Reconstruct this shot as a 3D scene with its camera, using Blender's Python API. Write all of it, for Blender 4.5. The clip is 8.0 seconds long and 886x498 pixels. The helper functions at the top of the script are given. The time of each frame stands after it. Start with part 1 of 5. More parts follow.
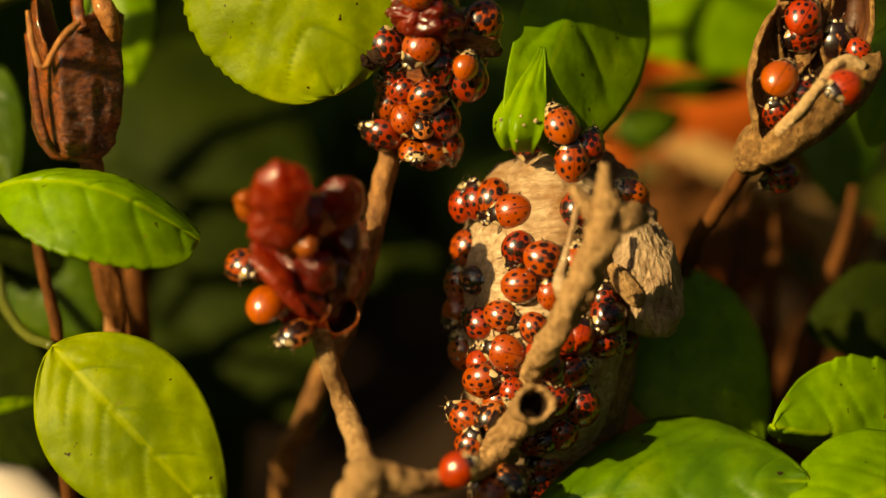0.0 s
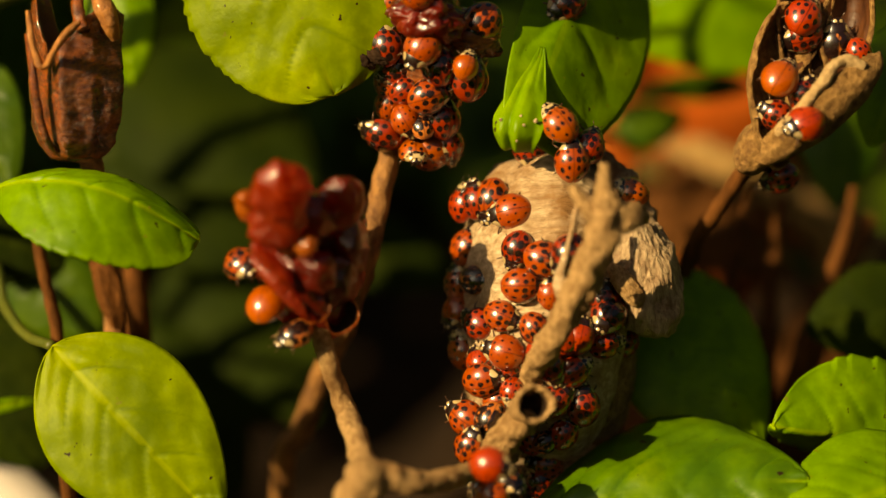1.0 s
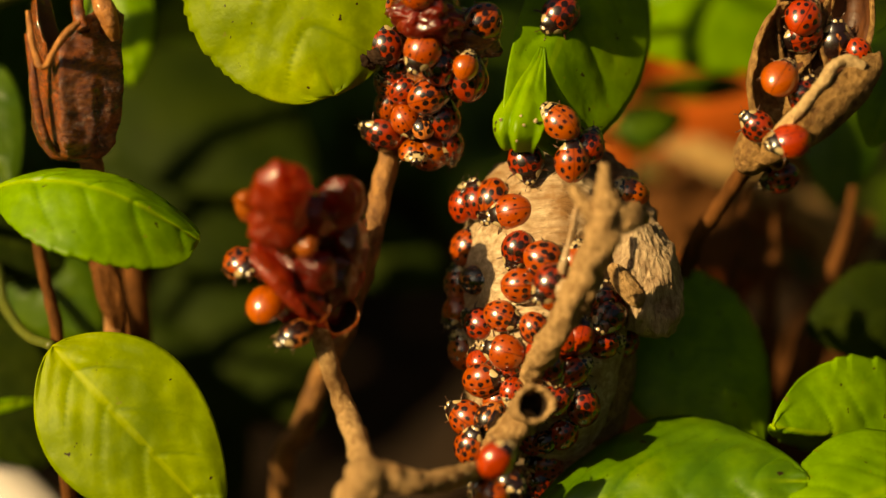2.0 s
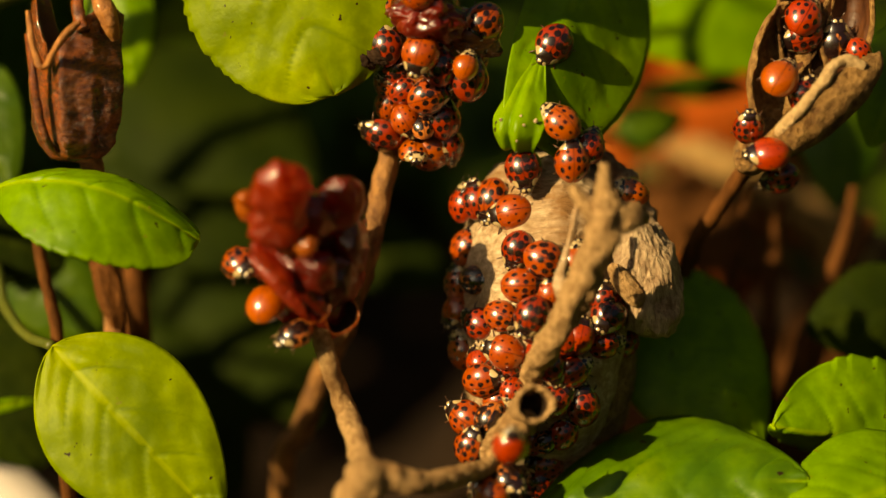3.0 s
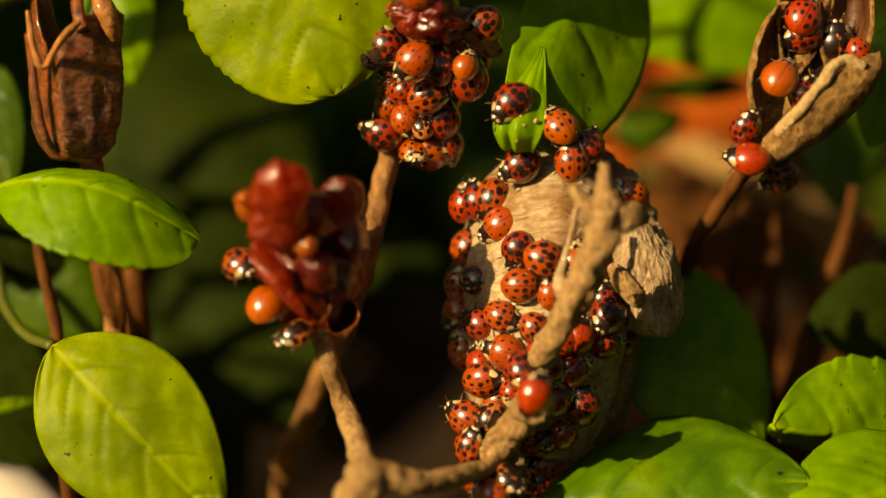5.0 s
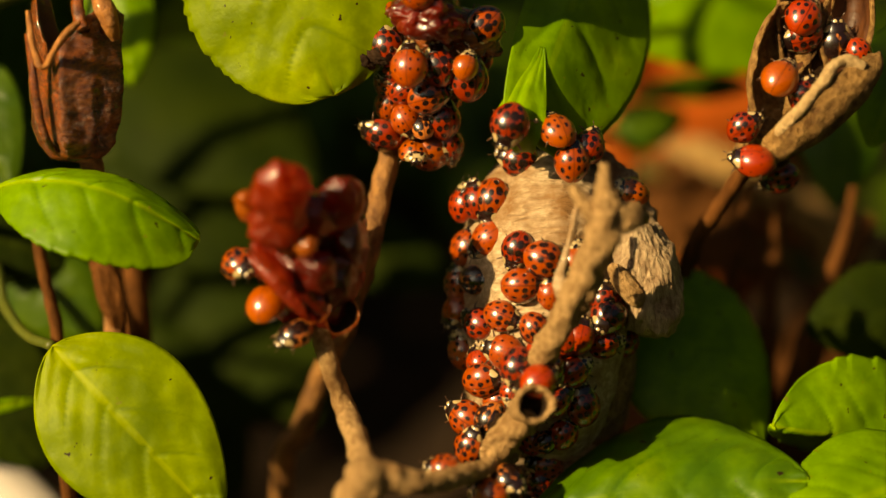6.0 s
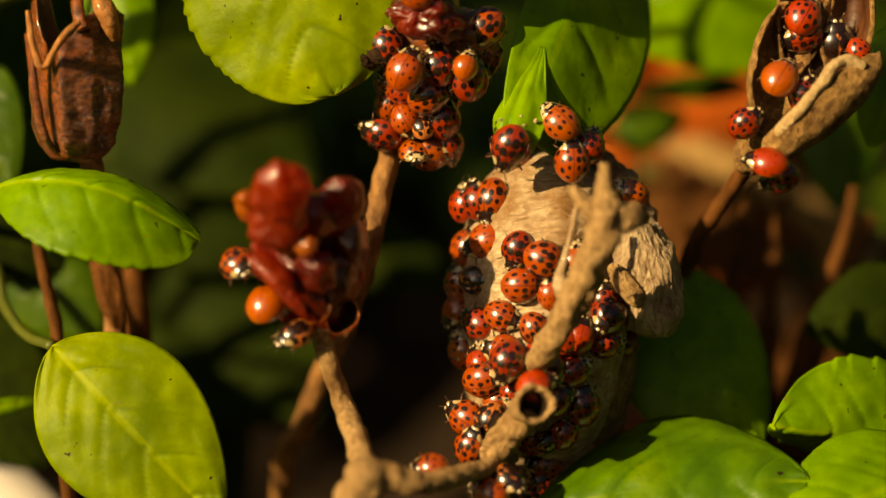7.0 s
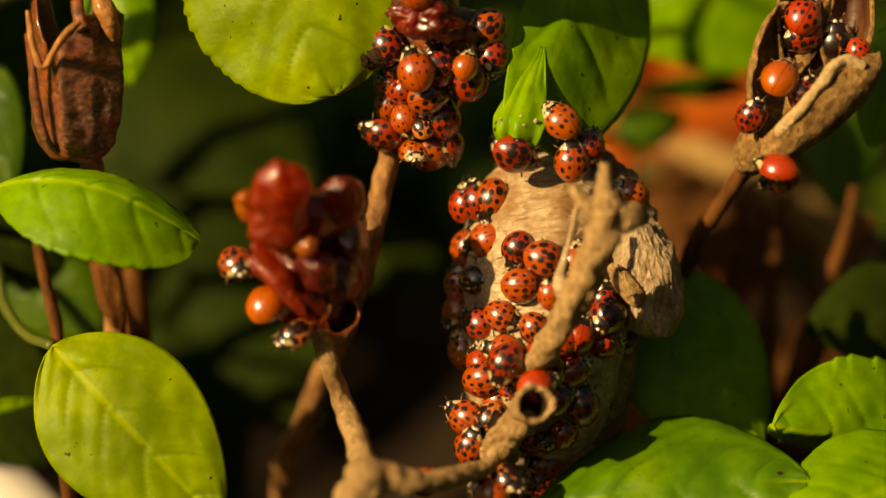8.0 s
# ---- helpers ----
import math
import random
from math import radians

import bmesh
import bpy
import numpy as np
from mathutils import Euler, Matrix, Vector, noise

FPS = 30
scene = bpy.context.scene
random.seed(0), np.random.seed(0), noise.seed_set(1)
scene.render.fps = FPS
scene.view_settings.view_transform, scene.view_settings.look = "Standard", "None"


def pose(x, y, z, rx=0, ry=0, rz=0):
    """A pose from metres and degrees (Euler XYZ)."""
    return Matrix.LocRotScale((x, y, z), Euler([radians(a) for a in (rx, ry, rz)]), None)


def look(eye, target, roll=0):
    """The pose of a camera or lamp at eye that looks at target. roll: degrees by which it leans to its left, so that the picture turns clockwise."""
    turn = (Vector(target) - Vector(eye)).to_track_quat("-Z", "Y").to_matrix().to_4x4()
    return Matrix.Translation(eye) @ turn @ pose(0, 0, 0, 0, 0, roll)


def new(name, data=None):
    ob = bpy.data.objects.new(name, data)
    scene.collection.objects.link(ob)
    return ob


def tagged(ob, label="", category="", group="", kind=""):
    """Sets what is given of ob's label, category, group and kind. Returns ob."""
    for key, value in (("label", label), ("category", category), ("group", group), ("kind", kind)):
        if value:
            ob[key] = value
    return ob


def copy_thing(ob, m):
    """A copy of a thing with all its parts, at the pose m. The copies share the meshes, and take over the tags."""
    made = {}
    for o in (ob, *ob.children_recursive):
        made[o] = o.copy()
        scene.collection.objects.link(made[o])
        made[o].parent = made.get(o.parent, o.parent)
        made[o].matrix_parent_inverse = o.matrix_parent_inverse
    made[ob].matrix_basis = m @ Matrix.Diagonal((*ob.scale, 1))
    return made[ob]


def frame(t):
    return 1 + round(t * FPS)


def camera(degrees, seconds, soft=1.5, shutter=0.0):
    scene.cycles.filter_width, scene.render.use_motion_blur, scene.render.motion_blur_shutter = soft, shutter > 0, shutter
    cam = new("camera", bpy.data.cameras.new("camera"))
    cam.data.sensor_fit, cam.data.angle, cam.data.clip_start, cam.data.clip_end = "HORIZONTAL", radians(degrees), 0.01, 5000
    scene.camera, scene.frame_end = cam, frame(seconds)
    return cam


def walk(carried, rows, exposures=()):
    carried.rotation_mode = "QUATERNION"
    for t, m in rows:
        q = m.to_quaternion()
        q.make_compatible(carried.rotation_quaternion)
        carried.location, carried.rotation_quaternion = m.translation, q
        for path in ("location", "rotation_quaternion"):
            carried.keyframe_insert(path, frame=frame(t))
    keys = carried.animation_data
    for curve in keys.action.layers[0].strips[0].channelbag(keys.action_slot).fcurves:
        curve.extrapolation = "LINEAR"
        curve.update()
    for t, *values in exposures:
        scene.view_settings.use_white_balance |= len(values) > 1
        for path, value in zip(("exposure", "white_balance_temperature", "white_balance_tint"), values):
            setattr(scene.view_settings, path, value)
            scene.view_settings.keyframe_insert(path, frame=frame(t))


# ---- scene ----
# A close view of a ladybird swarm on dry seed heads among basil leaves. Plan numbers are in millimetres.


def mm(v):
    return Vector(v) * 0.001


def pm(x, y, z, rx=0, ry=0, rz=0):
    """A pose from millimetres and degrees."""
    return pose(x * 0.001, y * 0.001, z * 0.001, rx, ry, rz)


# ---- camera: a macro lens on a tripod, wide open
cam = camera(26, 8.0, soft=1.5)
cam.data.dof.use_dof = True
cam.data.dof.focus_distance = 0.294
cam.data.dof.aperture_fstop = 4.8
EYE = (0.00, -262.90, 288.22)
STILL = pm(*EYE, 64, 0, 0)
walk(cam, [(0.0, STILL), (8.0, STILL)], exposures=[(0.0, 0.67, 8200, 0), (8.0, 0.67, 8200, 0)])

# ---- light: low warm sun over the camera's left shoulder, weak sky
SUN_ELEVATION, SUN_SIDE = 36.0, 57.0
world = bpy.data.worlds.new("sky")
scene.world = world
world.use_nodes = True
sky = world.node_tree.nodes.new("ShaderNodeTexSky")
sky.sky_type = "NISHITA"
sky.sun_disc = False
sky.air_density, sky.dust_density, sky.ozone_density = 0.6, 6.0, 0.0
sky.sun_elevation = radians(SUN_ELEVATION)
sky.sun_rotation = radians(180 + SUN_SIDE)
backdrop_node = world.node_tree.nodes["Background"]
backdrop_node.inputs["Strength"].default_value = 0.030
world.node_tree.links.new(sky.outputs["Color"], backdrop_node.inputs["Color"])
sun_data = bpy.data.lights.new("sun", "SUN")
sun_data.energy = 5.0
sun_data.angle = radians(0.6)
sun_data.color = (1.0, 0.765, 0.465)
sun = new("sun", sun_data)
SUN_FROM = Vector((-math.sin(radians(SUN_SIDE)) * math.cos(radians(SUN_ELEVATION)),
                   -math.cos(radians(SUN_SIDE)) * math.cos(radians(SUN_ELEVATION)), math.sin(radians(SUN_ELEVATION))))
sun.matrix_world = look(SUN_FROM * 3, (0, 0, 0))


# ---- materials
def material(name):
    m = bpy.data.materials.new(name)
    m.use_nodes = True
    return m, m.node_tree, m.node_tree.nodes["Principled BSDF"]


def add(tree, kind, **values):
    n = tree.nodes.new(kind)
    for key, value in values.items():
        n.inputs[key].default_value = value
    return n


def noise_at(tree, scale, detail=4.0, rough=0.6, stretch=(1, 1, 1)):
    place = tree.nodes.new("ShaderNodeTexCoord")
    mapping = add(tree, "ShaderNodeMapping", Scale=stretch)
    tree.links.new(place.outputs["Object"], mapping.inputs["Vector"])
    n = add(tree, "ShaderNodeTexNoise", Scale=scale, Detail=detail, Roughness=rough)
    tree.links.new(mapping.outputs["Vector"], n.inputs["Vector"])
    return n.outputs["Fac"]


def ramp(tree, fac, stops):
    n = tree.nodes.new("ShaderNodeValToRGB")
    while len(n.color_ramp.elements) < len(stops):
        n.color_ramp.elements.new(0.5)
    for e, (p, c) in zip(n.color_ramp.elements, stops):
        e.position, e.color = p, (*c, 1) if len(c) == 3 else c
    tree.links.new(fac, n.inputs["Fac"])
    return n.outputs["Color"]


def mix(tree, fac, a, b, mode="MIX"):
    n = tree.nodes.new("ShaderNodeMix")
    n.data_type, n.blend_type = "RGBA", mode
    for value, key in ((fac, 0), (a, 6), (b, 7)):
        if isinstance(value, bpy.types.NodeSocket):
            tree.links.new(value, n.inputs[key])
        else:
            n.inputs[key].default_value = value if key == 0 else (*value, 1)
    return n.outputs[2]


def bump(tree, bsdf, height, distance, strength=1.0):
    n = add(tree, "ShaderNodeBump", Distance=distance, Strength=strength)
    tree.links.new(height, n.inputs["Height"])
    tree.links.new(n.outputs["Normal"], bsdf.inputs["Normal"])


def mark(tree, name, low, high):
    """0 to 1 across a border that is stored as a signed distance."""
    a = tree.nodes.new("ShaderNodeAttribute")
    a.attribute_name = name
    n = add(tree, "ShaderNodeMapRange", **{"From Min": low, "From Max": high})
    tree.links.new(a.outputs["Fac"], n.inputs["Value"])
    return n.outputs["Result"]


def surface(name, dark, light, scale, rough=0.7, relief=0.0002, stretch=(1, 1, 1), stain=None, stain_scale=120, coat=0.0,
            through_light=0.0, glow_colour=None):
    m, t, b = material(name)
    fine = noise_at(t, scale, 6, 0.65, stretch)
    colour = ramp(t, fine, [(0.3, dark), (0.7, light)])
    if stain:
        colour = mix(t, ramp(t, noise_at(t, stain_scale, 5, 0.7), [(0.48, (0, 0, 0)), (0.66, (1, 1, 1))]), colour, stain)
    t.links.new(colour, b.inputs["Base Color"])
    b.inputs["Roughness"].default_value = rough
    b.inputs["Specular IOR Level"].default_value = 0.12 if rough > 0.8 else 0.5
    b.inputs["Coat Weight"].default_value = coat
    b.inputs["Coat Roughness"].default_value = 0.07
    bump(t, b, fine, relief)
    if through_light:
        tr = t.nodes.new("ShaderNodeBsdfTranslucent")
        tr.inputs["Color"].default_value = (*glow_colour, 1)
        mixer = t.nodes.new("ShaderNodeMixShader")
        mixer.inputs[0].default_value = through_light
        t.links.new(b.outputs[0], mixer.inputs[1])
        t.links.new(tr.outputs[0], mixer.inputs[2])
        t.links.new(mixer.outputs[0], t.nodes["Material Output"].inputs["Surface"])
    return m


def shell_material(name, colour, deep, spot=(0.012, 0.004, 0.003)):
    """A glossy wing case: lacquer over orange, with spots stored as signed distances."""
    m, t, b = material(name)
    base = mix(t, ramp(t, noise_at(t, 420, 3), [(0.35, (0, 0, 0)), (0.7, (1, 1, 1))]), colour, deep)
    base = mix(t, mark(t, "mark", 0.025, -0.025), base, spot)
    t.links.new(base, b.inputs["Base Color"])
    b.inputs["Roughness"].default_value = 0.35
    b.inputs["Specular IOR Level"].default_value = 0.15
    b.inputs["Coat Weight"].default_value = 1.0
    b.inputs["Coat Roughness"].default_value = 0.23
    b.inputs["Coat IOR"].default_value = 1.75
    bump(t, b, noise_at(t, 6000, 2), 0.00002, 0.35)
    return m


def leaf_material(name, dark, light, vein, rough=0.42, gleam=0.25, thin=0.3):
    m, t, b = material(name)
    blotch = noise_at(t, 70, 5, 0.62)
    colour = ramp(t, blotch, [(0.32, dark), (0.55, light), (0.75, vein)])
    crinkle = noise_at(t, 330, 4, 0.6)
    colour = mix(t, ramp(t, crinkle, [(0.35, (0.5, 0.5, 0.5)), (0.65, (0, 0, 0))]), colour, dark)
    colour = mix(t, mark(t, "vein", -0.15, -0.9), colour, dark)
    colour = mix(t, mark(t, "vein", 0.25, 1.0), colour, vein)
    specks = ramp(t, noise_at(t, 560, 2, 0.5), [(0.71, (0, 0, 0)), (0.74, (1, 1, 1))])
    colour = mix(t, specks, colour, (0.03, 0.015, 0.008))
    scuffs = ramp(t, noise_at(t, 620, 3, 0.6), [(0.69, (0, 0, 0)), (0.75, (0.7, 0.7, 0.7))])
    colour = mix(t, scuffs, colour, (0.20, 0.16, 0.03))
    t.links.new(colour, b.inputs["Base Color"])
    b.inputs["Roughness"].default_value = rough
    b.inputs["Specular IOR Level"].default_value = gleam
    bump(t, b, crinkle, 0.0005, 0.4)
    tr = t.nodes.new("ShaderNodeBsdfTranslucent")
    t.links.new(mix(t, 1.0, colour, (1.5, 1.35, 0.35), "MULTIPLY"), tr.inputs["Color"])
    mixer = t.nodes.new("ShaderNodeMixShader")
    mixer.inputs[0].default_value = thin
    t.links.new(b.outputs[0], mixer.inputs[1])
    t.links.new(tr.outputs[0], mixer.inputs[2])
    t.links.new(mixer.outputs[0], t.nodes["Material Output"].inputs["Surface"])
    return m


ORANGE = shell_material("orange_shell", (0.353, 0.055, 0.0034), (0.267, 0.034, 0.0026))
AMBER = shell_material("amber_shell", (0.387, 0.074, 0.0034), (0.301, 0.049, 0.0026))
RED = shell_material("red_shell", (0.284, 0.023, 0.0017), (0.198, 0.014, 0.0017))
CRIMSON = shell_material("crimson_shell", (0.361, 0.031, 0.0017), (0.275, 0.019, 0.0017))
PALE = shell_material("pale_shell", (0.48, 0.15, 0.03), (0.40, 0.10, 0.02))
CREAM = shell_material("cream_plate", (0.52, 0.39, 0.21), (0.38, 0.27, 0.12))
BLACK = surface("black_chitin", (0.008, 0.005, 0.004), (0.02, 0.012, 0.008), 3000, 0.42, 0.00002, coat=0.2)
LEG = surface("leg_chitin", (0.03, 0.012, 0.006), (0.10, 0.04, 0.015), 2500, 0.35, 0.00002)
LEAF = leaf_material("leaf_green", (0.085, 0.19, 0.003), (0.19, 0.345, 0.003), (0.27, 0.40, 0.006))
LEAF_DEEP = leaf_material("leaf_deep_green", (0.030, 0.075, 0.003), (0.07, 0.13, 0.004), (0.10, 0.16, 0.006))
# Leaf green cut to near-black: shade on rear leaves put into the colour.
LEAF_SHADE = leaf_material("leaf_shade", (0.012, 0.022, 0.002), (0.024, 0.038, 0.002), (0.034, 0.048, 0.003), 0.65, 0.06)
LEAF_FRESH = leaf_material("leaf_fresh", (0.042, 0.112, 0.003), (0.100, 0.200, 0.004), (0.20, 0.300, 0.008), 0.38, 0.45, 0.2)
LEAF_LIME = leaf_material("leaf_lime", (0.115, 0.175, 0.003), (0.245, 0.325, 0.003), (0.34, 0.40, 0.006), 0.5, 0.15)
STALK_GREEN = surface("green_stalk", (0.06, 0.08, 0.008), (0.11, 0.12, 0.012), 300, 0.5, 0.0001, through_light=0.15, glow_colour=(0.2, 0.3, 0.02))
WOOD = surface("pale_dry_husk", (0.34, 0.20, 0.095), (0.88, 0.67, 0.44), 1000, 0.82, 0.0018, (0.2, 1, 1), (0.34, 0.175, 0.07), 75)
FIBRE = surface("fibrous_husk", (0.20, 0.115, 0.06), (0.66, 0.49, 0.31), 1100, 0.85, 0.0013, (1, 1, 0.12), (0.20, 0.11, 0.06), 90)
TWIG = surface("dry_twig", (0.20, 0.105, 0.040), (0.66, 0.42, 0.20), 1500, 0.85, 0.0011, (1, 1, 0.6), (0.24, 0.125, 0.05), 120)
BARK = surface("dark_bark", (0.04, 0.014, 0.003), (0.15, 0.055, 0.014), 400, 0.85, 0.0004, (1, 1, 0.3))
STEM_BROWN = surface("brown_stem", (0.12, 0.042, 0.010), (0.38, 0.18, 0.05), 520, 0.7, 0.0009, (1, 1, 0.6), (0.10, 0.04, 0.012), 230)
CAPSULE = surface("brown_capsule", (0.055, 0.011, 0.001), (0.33, 0.078, 0.004), 620, 0.26, 0.0010, (0.8, 0.8, 2.0), (0.05, 0.011, 0.001), 150, coat=0.6)
CAPSULE_LIP = surface("pale_capsule_lip", (0.18, 0.058, 0.008), (0.52, 0.21, 0.045), 600, 0.5, 0.0009, coat=0.15)
POD_SKIN = surface("tan_pod_skin", (0.14, 0.065, 0.020), (0.43, 0.25, 0.095), 700, 0.82, 0.0014, (1, 1, 1), (0.12, 0.06, 0.025), 260)
# Brown wall colour with the shade inside the pods darkened into it.
INNER_SHADE = surface("shade_brown_lining", (0.03, 0.008, 0.002), (0.11, 0.034, 0.007), 300, 0.5, 0.0003)
POD_LIP = surface("pale_pod_lip", (0.36, 0.22, 0.09), (0.72, 0.50, 0.26), 900, 0.8, 0.0012)
JELLY = surface("wet_dark_petal", (0.034, 0.003, 0.001), (0.20, 0.012, 0.002), 260, 0.3, 0.0006, coat=1.0, through_light=0.28, glow_colour=(0.6, 0.05, 0.006))
RUST = surface("rust_red_petal", (0.13, 0.010, 0.001), (0.33, 0.032, 0.002), 260, 0.40, 0.0005, coat=0.9, through_light=0.45, glow_colour=(0.75, 0.07, 0.005))
AMBER_PETAL = surface("amber_petal", (0.25, 0.050, 0.004), (0.44, 0.115, 0.010), 300, 0.3, 0.0004, coat=0.8, through_light=0.3, glow_colour=(0.8, 0.25, 0.02))
# Near-black painted in hollows as shade, and the knobs' own black-brown.
SHADE_AND_KNOB = surface("dark_shade_and_knob", (0.012, 0.007, 0.004), (0.04, 0.02, 0.01), 600, 0.9, 0.0003)
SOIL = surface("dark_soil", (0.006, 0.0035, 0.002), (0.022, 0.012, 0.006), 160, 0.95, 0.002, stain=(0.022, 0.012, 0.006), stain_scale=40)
CLAY = surface("terracotta", (0.28, 0.052, 0.007), (0.40, 0.085, 0.012), 60, 0.85, 0.0004, stain=(0.32, 0.10, 0.025), stain_scale=25)
PLASTIC = surface("white_glaze", (0.52, 0.47, 0.44), (0.60, 0.55, 0.52), 60, 0.45, 0.00005)
STAKE = surface("weathered_wood", (0.17, 0.095, 0.032), (0.36, 0.22, 0.085), 150, 0.85, 0.0004, (0.2, 1, 1))


# ---- mesh helpers
def mesh_of(name, verts, faces, marks=None, smooth=True):
    me = bpy.data.meshes.new(name)
    me.from_pydata([tuple(v) for v in verts], [], faces)
    for key, values in (marks or {}).items():
        me.attributes.new(key, "FLOAT", "POINT").data.foreach_set("value", np.asarray(values, dtype=np.float32))
    if smooth:
        me.polygons.foreach_set("use_smooth", [True] * len(me.polygons))
    me.update()
    n = len(me.polygons)
    centres, normals, areas = np.zeros(n * 3), np.zeros(n * 3), np.zeros(n)
    me.polygons.foreach_get("center", centres)
    me.polygons.foreach_get("normal", normals)
    me.polygons.foreach_get("area", areas)
    centres = centres.reshape(-1, 3)
    if (((centres - centres.mean(axis=0)) * normals.reshape(-1, 3)).sum(axis=1) * areas).sum() < 0:
        me.flip_normals()
    return me


def part(name, me, material_, parent=None, label=""):
    if not me.materials:
        me.materials.append(material_)
    ob = new(name, me)
    ob.parent = parent
    return tagged(ob, label) if label else ob


def grid_faces(nu, nv, wrap=False):
    """Quads of a grid of nu rows and nv columns."""
    out = []
    for i in range(nu - 1):
        for j in range(nv if wrap else nv - 1):
            k = (j + 1) % nv
            out.append((i * nv + j, i * nv + k, (i + 1) * nv + k, (i + 1) * nv + j))
    return out


def spline(points, n):
    """Smooth run through points (Catmull-Rom); rows may carry more than three numbers."""
    p = np.array(points, dtype=float)
    p = np.vstack([2 * p[0] - p[1], p, 2 * p[-1] - p[-2]])
    out = []
    spans = len(p) - 3
    for k in range(n):
        s = k / (n - 1) * spans
        i = min(int(s), spans - 1)
        f = s - i
        a, b, c, d = p[i:i + 4]
        out.append(0.5 * (2 * b + (c - a) * f + (2 * a - 5 * b + 4 * c - d) * f * f + (3 * b - a - 3 * c + d) * f ** 3))
    return np.array(out)


def tube(name, rows, sides=14, n=None, rough=0.06, lump=1.0, hollow=False):
    """A knobbly round stem; rows of (point, radius) in millimetres."""
    n = n or 8 * len(rows)
    run = spline([(*p, r) for p, r in rows], n)
    verts, up = [], Vector((0.3, -1, 0.2))
    for i in range(n):
        c, r = Vector(run[i, :3]), run[i, 3]
        d = Vector(run[min(i + 1, n - 1), :3] - run[max(i - 1, 0), :3]).normalized()
        side = d.cross(up).normalized()
        up = side.cross(d).normalized()
        for j in range(sides):
            a = 2 * math.pi * j / sides
            w = side * math.cos(a) + up * math.sin(a)
            rr = r * (1 + rough * 2 * noise.noise((c + w * r) * 0.45 * lump) + rough * noise.noise((c + w * r) * 1.6 * lump))
            verts.append(mm(c + w * rr))
    faces = grid_faces(n, sides, True)
    for row, turn in ((0, -1), (n - 1, 1)):
        if hollow and row:
            continue
        verts.append(mm(run[row, :3]))
        k = len(verts) - 1
        for j in range(sides):
            a, b = row * sides + j, row * sides + (j + 1) % sides
            faces.append((k, a, b) if turn > 0 else (k, b, a))
    return mesh_of(name, verts, faces)


def lump(name, centre, axes, nu=32, nv=48, rough=0.05, scale=0.15, ridges=0, ridge=0.0, taper=0.0, power=1.0):
    """A lumpy egg: three half axes (the first is its length) in millimetres."""
    c, (a, b, d) = Vector(centre), [Vector(v) for v in axes]
    verts = []
    for i in range(nu):
        th = math.pi * (i + 0.0) / (nu - 1)
        for j in range(nv):
            ph = 2 * math.pi * j / nv
            s = max(math.sin(th), 0.0) ** power * (1 - taper * math.cos(th))
            p = a * math.cos(th) + (b * math.cos(ph) + d * math.sin(ph)) * s
            k = 1 + rough * noise.fractal((c + p) * scale, 0.9, 2.0, 4) + ridge * math.cos(ridges * ph) * math.sin(th)
            verts.append(mm(c + p * k))
    return mesh_of(name, verts, grid_faces(nu, nv, True))


def shell(name, outer, inner, centre, long_axis, opening, length, width, depth, reach=1.0, thick=0.8, ragged=0.1, point=0.25, nu=26, nv=72, rough=0.04, seed=0.0):
    """A boat-shaped husk: half an egg, open towards opening, with a wall and a ragged rim."""
    z = Vector(opening).normalized()
    x = (Vector(long_axis) - z * Vector(long_axis).dot(z)).normalized()
    y = z.cross(x)
    c = Vector(centre)
    verts = []
    for side, shrink in ((0, 1.0), (1, 0.0)):
        for i in range(nu):
            for j in range(nv):
                ph = 2 * math.pi * j / nv
                top = reach * (math.pi / 2) * (1 + ragged * noise.fractal(Vector((math.cos(ph), math.sin(ph), seed)) * 2.6, 0.8, 2, 4))
                al = top * i / (nu - 1)
                t = 0 if shrink else thick * (0.35 + 0.65 * min(1, (nu - 1 - i) / 5))
                e = Vector((math.cos(ph), math.sin(ph), 0)) * math.sin(al)
                pinch = 1 - 0.25 * max(0, -e.x) ** 2 - point * max(0, e.x) ** 1.6
                p = x * (length - t) * e.x + y * (width - t) * e.y * pinch - z * (depth - t) * math.cos(al)
                k = 1 + rough * noise.fractal((c + p) * 0.22 + Vector((seed, 0, 0)), 0.9, 2, 4)
                verts.append(mm(c + p * k))
    n = nu * nv
    faces = grid_faces(nu, nv, True)
    faces += [tuple(n + v for v in reversed(f)) for f in grid_faces(nu, nv, True)]
    for j in range(nv):
        a, b = (nu - 1) * nv + j, (nu - 1) * nv + (j + 1) % nv
        faces.append((a, b, n + b, n + a))
    me = mesh_of(name, verts, faces)
    me.materials.append(outer)
    me.materials.append(inner)
    count = (nu - 1) * nv
    me.polygons.foreach_set("material_index", [1 if count <= k < 2 * count - 2 * nv else 0 for k in range(len(faces))])
    return me


def lathe(name, centre, axis, profile, sides=32, rough=0.05):
    """A turned form about an axis; profile rows of (radius, height) in millimetres."""
    z = Vector(axis).normalized()
    x = z.orthogonal().normalized()
    y = z.cross(x)
    c, verts = Vector(centre), []
    for r, h in profile:
        for j in range(sides):
            a = 2 * math.pi * j / sides
            p = (x * math.cos(a) + y * math.sin(a)) * r
            p = p * (1 + rough * 2 * noise.noise((c + p) * 0.5) + rough * noise.noise((c + p + z * h) * 1.7))
            verts.append(mm(c + p + z * (h + rough * 4 * noise.noise((c + p) * 0.8))))
    return mesh_of(name, verts, grid_faces(len(profile), sides, True))


